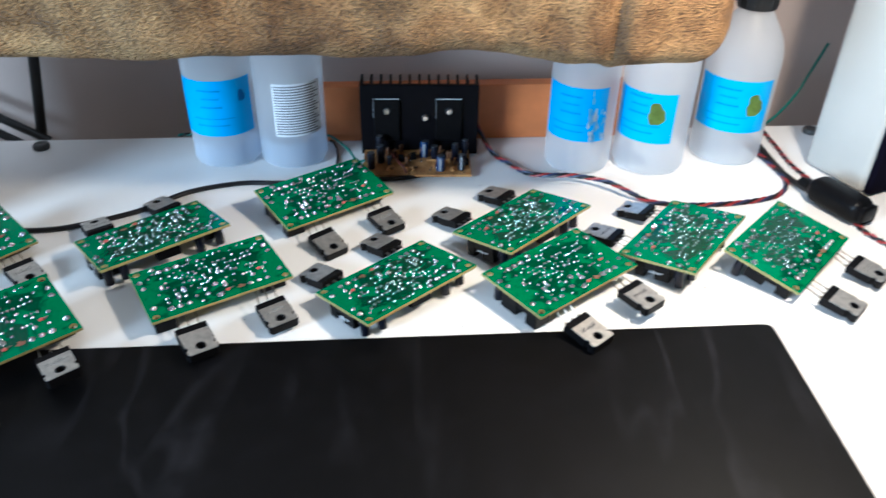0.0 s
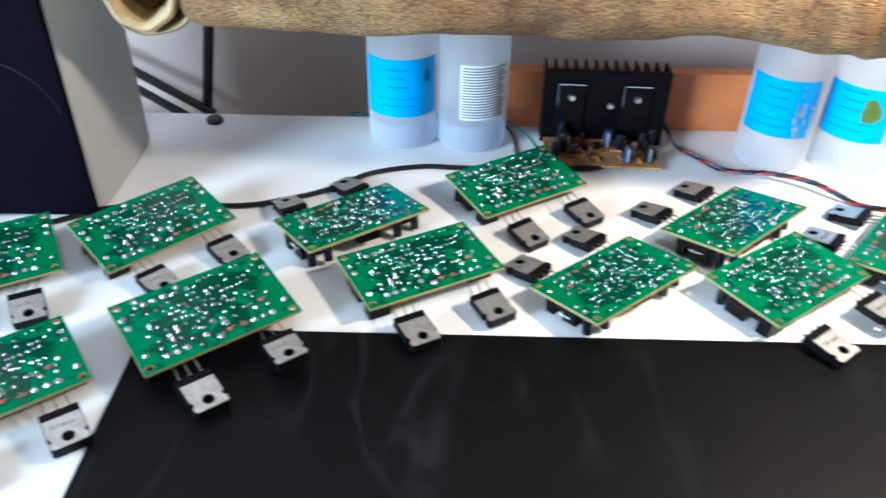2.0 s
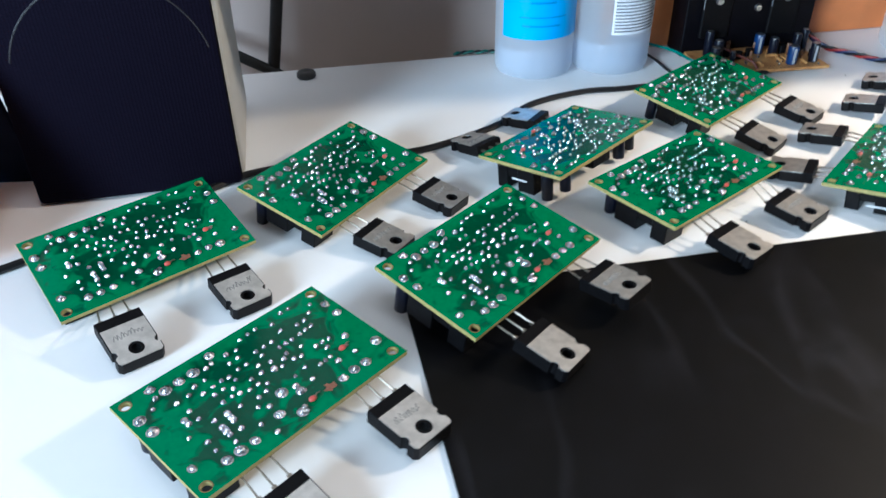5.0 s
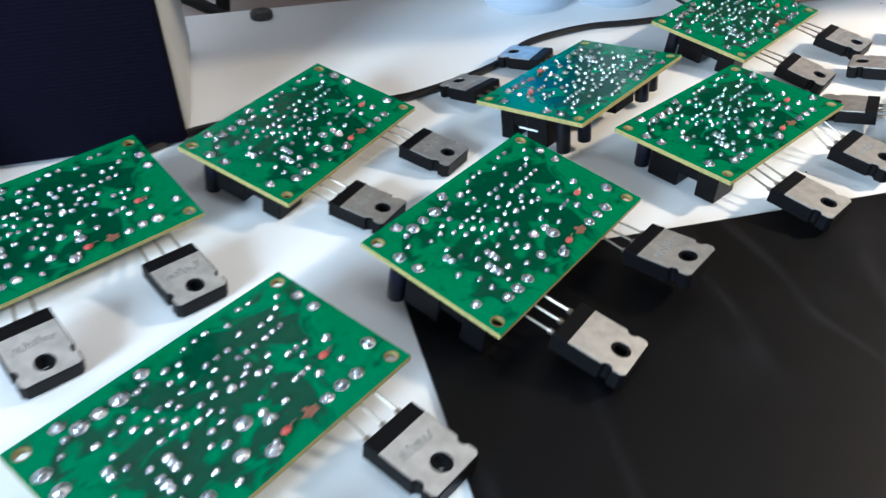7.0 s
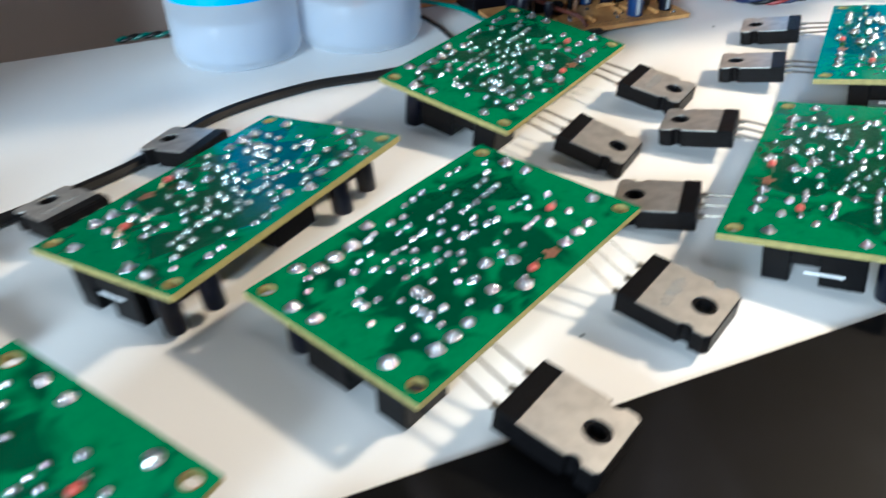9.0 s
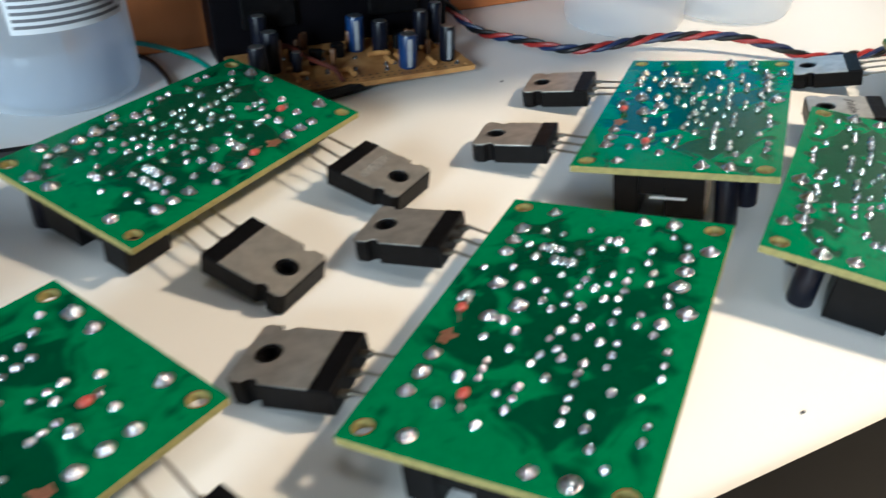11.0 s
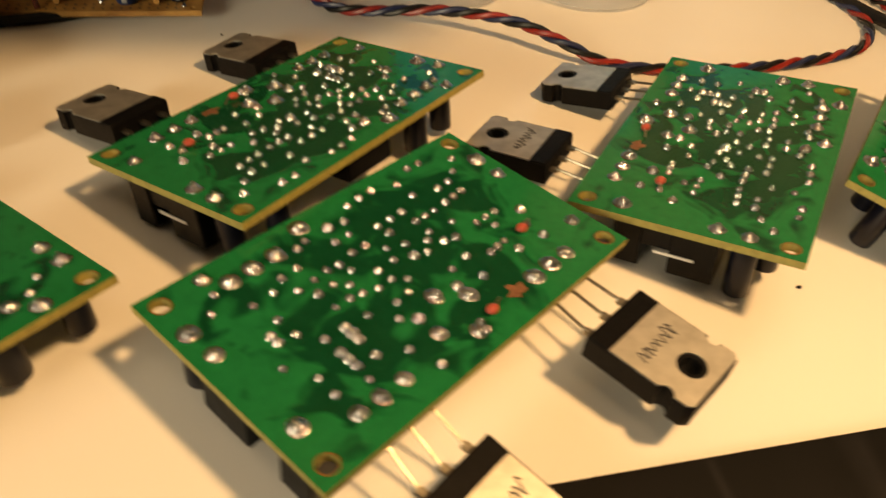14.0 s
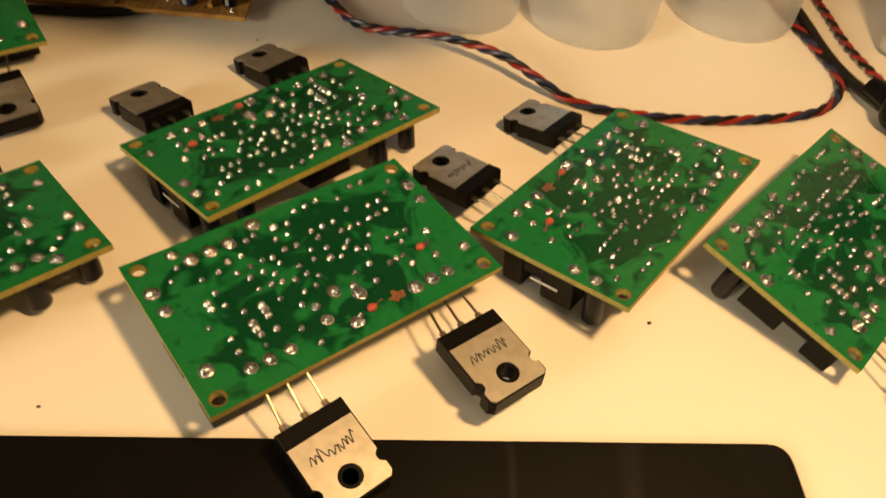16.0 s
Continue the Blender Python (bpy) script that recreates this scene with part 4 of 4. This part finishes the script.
# ---- multimeter ----
def multimeter(m):
    """Built lying on its back, then leaned up."""
    root = empty("multimeter", m)
    tagged(root, "orange and navy digital multimeter leaning back on its stand", "multimeter")
    w_, h, d = 0.086, 0.185, 0.022
    # stations up the holster: height, half width, depth behind the front lip
    bm, rows = bmesh.new(), []
    for y, hw, dp in ((0.0, 0.037, 0.014), (0.003, 0.041, 0.020), (0.010, 0.043, 0.026), (0.05, 0.0425, 0.031), (0.085, 0.0420, 0.036), (0.115, 0.0425, 0.041), (0.128, 0.0430, 0.037), (0.15, 0.0430, 0.026), (0.178, 0.0425, 0.013), (h, 0.040, 0.010)):
        c = 0.0045
        ring_ = [(-hw + c, 0.0), (hw - c, 0.0), (hw - 0.0012, -0.0012), (hw, -c), (hw - 0.001, -dp + 0.004), (hw - 0.005, -dp), (-hw + 0.005, -dp), (-hw + 0.001, -dp + 0.004), (-hw, -c), (-hw + 0.0012, -0.0012)]
        rows.append([bm.verts.new((x, y, z)) for x, z in ring_])
    for p, q in zip(rows, rows[1:]):
        for k in range(10):
            bm.faces.new((p[k], p[(k + 1) % 10], q[(k + 1) % 10], q[k]))
    bm.faces.new(rows[0])
    bm.faces.new(rows[-1])
    part("holster", bm, M_ORANGE, root, "orange rubber holster", True)
    panel = part("panel", boxed(-w_ / 2 + 0.010, 0.015, -0.002, w_ / 2 - 0.0125, h - 0.008, 0.0022, 0.002, 2), M_NAVY, root, "navy front panel")
    part("display", boxed(-0.030, 0.122, 0.002, 0.027, 0.168, 0.0028, 0.0006, 1), M_LCD, panel, "grey blank display")
    for x in (-0.024, -0.010, 0.006, 0.022):
        part("button", boxed(x - 0.005, 0.113, 0.002, x + 0.004, 0.118, 0.0042, 0.0008, 2), M_GREYPL, panel, "grey push button")
    dial = part("dial", lathe([(0.0205, 0.0), (0.0205, 0.003), (0.0185, 0.0065), (0.010, 0.0072)], 40), M_NAVY, panel, "round rotary dial", True, m=pose(-0.003, 0.082, 0.0022))
    part("pointer", boxed(-0.003, -0.018, 0.006, 0.003, 0.018, 0.0105, 0.001, 2), M_NAVY, dial)
    part("pointer_line", boxed(-0.0006, 0.008, 0.0104, 0.0006, 0.017, 0.0107), M_WHITEPRINT, dial)
    for k in range(30):
        a = radians(-22 + 220 * k / 29)
        part("scale_tick", boxed(0.0225, -0.0004, 0, 0.0252, 0.0004, 0.0004), M_WHITEPRINT, panel, m=pose(-0.003, 0.082, 0.0022, 0, 0, math.degrees(a)))
    for k in range(9):
        part("print_mark", boxed(0, 0, 0, 0.003 + 0.002 * (k % 3), 0.0010, 0.0003), M_WHITEPRINT, panel, m=pose(0.003 + 0.008 * (k % 3), 0.020 + 0.006 * (k // 3), 0.0022))
    for x, y in ((-0.026, 0.036), (-0.006, 0.036), (0.012, 0.044)):
        part("input_jack", lathe([(0.0062, 0.0), (0.0062, 0.002), (0.0040, 0.0024), (0.0036, 0.0005)], 24), M_BLACKPL, panel, "", True, m=pose(x, y, 0.0022))
    plug = part("probe_plug", cyl(bmesh.new(), 0, 0, 0.0, 0.020, 0.0062, 20, 0.0052, bevel=0.001), M_PROBE, root, "red probe plug", True, m=pose(0.012, 0.044, 0.0030))
    part("plug_arm", tube(smooth_path([(0, 0, 0.016), (-0.004, -0.004, 0.020), (-0.016, -0.012, 0.020), (-0.030, -0.020, 0.016), (-0.05, -0.03, 0.008)], 6), 0.0046, 12), M_PROBE, plug, "", True)
    part("stand", boxed(-0.030, 0.0, -0.003, 0.036, 0.088, 0.0, 0.001, 1), M_NAVY, root, "dark fold-out stand", m=pose(0, 0.108, -0.030, 232, 0, 0))


multimeter(pose(-0.4390, 0.3150, 0.0115, 0, 0, -5) @ pose(0, 0, 0, 52, 0, 0) @ Matrix.Scale(0.78, 4))


# ---- cables ----
def cable(name, points, r, mt, text, cat="cable"):
    tagged(part(name, tube(smooth_path(points), r), mt, None, "", True), text, cat)


def twisted(points, mats_, text, pitch=0.013, off=0.00115, r=0.00095):
    path = resample(smooth_path(points, 10), 0.0012)
    root = empty("twisted_cable", Matrix())
    tagged(root, text, "cable")
    for k, mt in enumerate(mats_):
        part("wire", tube(twist(path, off, pitch, 2 * math.pi * k / len(mats_)), r, 7), mt, root, "", True)


Zc = 0.0019
cable("black_cable", [(-0.56, 0.262, Zc), (-0.47, 0.292, Zc), (-0.4353, 0.3032, Zc), (-0.3978, 0.3185, Zc), (-0.360, 0.346, Zc), (-0.325, 0.371, Zc), (-0.3056, 0.3847, Zc), (-0.270, 0.3925, Zc), (-0.2322, 0.3950, Zc), (-0.2107, 0.4019, Zc), (-0.1809, 0.4195, Zc), (-0.1575, 0.443, Zc), (-0.1263, 0.4552, Zc), (-0.1001, 0.4562, Zc), (-0.060, 0.4600, Zc), (-0.020, 0.4640, Zc), (0.006, 0.474, Zc)], 0.0017, M_CABLE, "black power cable lying across the white table")
Zt = 0.0018
twisted([(0.034, 0.523, 0.020), (0.041, 0.514, 0.008), (0.048, 0.502, Zt), (0.058, 0.4880, Zt), (0.072, 0.4718, Zt), (0.1001, 0.4640, 0.005), (0.1205, 0.4526, 0.0068), (0.1338, 0.4420, 0.005), (0.1446, 0.4362, Zt), (0.1613, 0.4314, Zt), (0.1903, 0.4318, Zt), (0.2216, 0.4384, Zt), (0.2392, 0.4483, Zt), (0.2488, 0.4662, Zt), (0.2470, 0.4900, Zt), (0.2420, 0.5150, Zt), (0.236, 0.545, Zt)], [M_CRED, M_CABLE, M_CBLUE], "red, black and blue twisted wires on the table", 0.019, 0.00092, 0.00085)
cable("black_lead", [(0.247, 0.545, 0.0025), (0.2485, 0.515, 0.0025), (0.2500, 0.475, 0.0025), (0.2560, 0.448, 0.004), (0.2590, 0.436, 0.006)], 0.0022, M_CABLE, "thick black lead running into the adapter")
twisted([(0.262, 0.550, 0.0018), (0.262, 0.520, 0.0018), (0.262, 0.490, 0.0018), (0.268, 0.455, 0.0018), (0.272, 0.430, 0.0018), (0.272, 0.405, 0.0018), (0.280, 0.385, 0.0018), (0.305, 0.355, 0.0018), (0.335, 0.330, 0.0018)], [M_CRED, M_CABLE], "thin red and black twisted wires by the adapter", 0.011, 0.0008, 0.0008)
cable("green_wire", [(0.262, 0.556, 0.001), (0.270, 0.552, 0.010), (0.284, 0.556, 0.027), (0.2945, 0.562, 0.046), (0.303, 0.565, 0.066)], 0.0011, M_CGREEN, "thin green wire rising behind the loudspeaker", "wire")
cable("green_wire", [(-0.090, 0.532, 0.0012), (-0.074, 0.522, 0.006), (-0.058, 0.497, 0.008), (-0.050, 0.4820, 0.006), (-0.044, 0.4800, 0.007)], 0.0009, M_CGREEN, "thin teal wire running to the amplifier module", "wire")
twisted([(-0.189, 0.5300, 0.0014), (-0.181, 0.5312, 0.0017), (-0.172, 0.5305, 0.0017), (-0.160, 0.5300, 0.0017)], [M_CGREEN, M_CABLE], "teal and black twisted wires at the table's back edge", 0.009, 0.0007, 0.0007)
cable("thin_black_wire", [(-0.078, 0.528, 0.0009), (-0.070, 0.519, 0.0009), (-0.0655, 0.500, 0.0009), (-0.064, 0.480, 0.0009), (-0.056, 0.462, 0.0009)], 0.0008, M_CABLE, "thin black wire beside the milky bottle", "wire")

# adapter: a moulded black plug block
root = empty("plug_adapter", pose(0.2665, 0.4275, 0.0, 0, 0, -64))
tagged(root, "black moulded cable adapter lying on the table", "adapter")
part("shell", boxed(-0.0200, -0.0095, 0.0004, 0.0210, 0.0095, 0.0175, 0.0065, 5), M_BLACKPL, root, "", True)
part("end_cap", boxed(0.0200, -0.0070, 0.0030, 0.0235, 0.0070, 0.0150, 0.0030, 3), M_BLACKPL, root, "", True)
part("strain_relief", cyl(bmesh.new(), 0, 0, 0, 0.012, 0.0045, 18, 0.0032), M_BLACKPL, root, "", True, m=pose(-0.0180, 0, 0.0075, 0, -90, 0))

# black tube stand behind the table
root = empty("tube_stand", pose(-0.2960, 0.558, 0, 0, 0, 0))
tagged(root, "black painted metal tube stand behind the table", "stand")
part("upright", tube([Vector((-0.085, 0, -0.74)), Vector((-0.0105, 0, -0.012)), Vector((0.0005, 0, 0.0505)), Vector((0.058, 0, 0.40))], 0.0040, 12), M_TUBE, root, "", True)
part("brace", tube([Vector((-0.004, -0.003, -0.016)), Vector((-0.067, -0.004, 0.0205)), Vector((-0.16, -0.005, 0.072))], 0.0034, 10), M_TUBE, root, "", True)
part("brace", tube([Vector((-0.027, -0.002, -0.0195)), Vector((-0.067, -0.003, 0.0050)), Vector((-0.16, -0.004, 0.056))], 0.0034, 10), M_TUBE, root, "", True)
for fx in (-0.185, 0.015):
    part("foot", tube([Vector((-0.084, 0, -0.72)), Vector((fx, 0, -0.745))], 0.0045, 10), M_TUBE, root, "", True)


# crumbs on the table
for k, (x, y, r) in enumerate(((0.1556, 0.3423, 0.00055), (0.0190, 0.3068, 0.0004), (-0.0950, 0.3120, 0.0004), (0.036, 0.4580, 0.0004))):
    bm = bmesh.new()
    bmesh.ops.create_icosphere(bm, subdivisions=1, radius=r, matrix=pose(0, 0, r * 0.6) @ Matrix.Diagonal((1.2, 0.9, 0.6, 1)))
    tagged(part("crumb", bm, M_EPOXY, None, m=pose(x, y, 0, 0, 0, 40 * k)), "tiny dark crumb lying on the white table", "crumb", "crumbs")


# ---- the boards as they lie ----
circuit_board("green circuit board, solder side up, beside the loudspeaker", -0.2643, 0.3557, 0.0144, 0.8695, 0.0050, 0.1945,
              [(-0.2543, 0.3204, 0.0079, 50.9, 7.3, 0.5, True), (-0.2273, 0.3509, 0.0084, 48.0, 8.2, 0.2, True)], 0.0, 1)
circuit_board("green circuit board, solder side up, half on the black mat", -0.2092, 0.2813, 0.0170, 0.7292, 0.0045, 0.1804,
              [(-0.2039, 0.2446, 0.0112, 43.9, 11.0, 3.2, False), (-0.1745, 0.2718, 0.0126, 37.4, -2.8, -3.2, True)], 0.0012, 2)
circuit_board("green circuit board, solder side up, next to a black cable", -0.1573, 0.3717, 0.0154, 3.8344, -0.0013, 0.1063,
              [(-0.1599, 0.4114, 0.0086, 229.0, 6.0, 0.1, False), (-0.1925, 0.3834, 0.0099, 215.2, 9.2, 1.1, True)], 0.0, 3)
circuit_board("green circuit board, solder side up, above the black mat edge", -0.1149, 0.3329, 0.0135, 0.5497, 0.0146, 0.0325,
              [(-0.1165, 0.2945, 0.0105, 33.4, 7.0, 1.1, False), (-0.0815, 0.3164, 0.0096, 31.9, 4.4, -3.8, True)], 0.0, 4)
circuit_board("green circuit board, solder side up, in front of the heatsink module", -0.0652, 0.4240, 0.0138, 0.6290, 0.0134, 0.1290,
              [(-0.0637, 0.3838, 0.0094, 39.3, 11.6, -2.0, False), (-0.0307, 0.4087, 0.0100, 36.3, 7.5, -2.6, True)], 0.0, 5)
circuit_board("green circuit board, solder side up, turned with its transistors backwards", -0.0156, 0.3310, 0.0134, 3.8793, -0.0088, 0.1315,
              [(-0.0201, 0.3682, 0.0097, 227.7, 8.0, -0.5, False), (-0.0512, 0.3390, 0.0083, 231.0, 8.1, 0.5, False)], 0.0, 6)
circuit_board("green circuit board, solder side up, near the milky bottles", 0.0573, 0.3907, 0.0152, 3.9205, 0.0000, 0.1545,
              [(0.0517, 0.4299, 0.0086, 228.3, 9.5, 1.4, False), (0.0220, 0.4007, 0.0094, 229.5, 8.0, -1.5, False)], 0.0, 7)
circuit_board("green circuit board, solder side up, one transistor over the mat", 0.0730, 0.3400, 0.0139, 0.6718, 0.0030, 0.0364,
              [(0.0759, 0.3032, 0.0096, 40.4, 8.1, -1.6, True), (0.1075, 0.3276, 0.0128, 37.1, 2.9, -2.4, True)], 0.0, 8)
circuit_board("green circuit board, solder side up, beside the twisted cable", 0.1498, 0.3749, 0.0150, 4.0381, -0.0130, 0.1267,
              [(0.1399, 0.4117, 0.0092, 230.3, 11.6, 0.5, False), (0.1129, 0.3782, 0.0116, 231.8, 6.1, 0.0, True)], 0.0, 9)
circuit_board("green circuit board, solder side up, near the black adapter", 0.2092, 0.3675, 0.0135, 0.8150, 0.0080, 0.1770,
              [(0.2158, 0.3278, 0.0092, 44.9, 6.6, -0.9, False), (0.2434, 0.3572, 0.0093, 43.8, 5.9, -1.2, True)], 0.0, 10)
circuit_board("green circuit board, solder side up, in front of the loudspeaker", -0.3407, 0.3142, 0.0127, 0.5610, 0.0240, 0.2250,
              [(-0.3397, 0.2706, 0.0114, 33.2, 17.2, 2.5, True), (-0.3060, 0.2946, 0.0096, 32.9, 10.9, 1.2, True)], 0.0, 11)
circuit_board("green circuit board, solder side up, beside the mat corner", -0.2873, 0.2304, 0.0138, 0.7190, 0.0030, 0.0745,
              [(-0.2825, 0.1935, 0.0091, 39.8, 10.0, -1.8, False), (-0.2519, 0.2213, 0.0098, 40.5, 6.9, 1.4, True)], 0.0, 12)
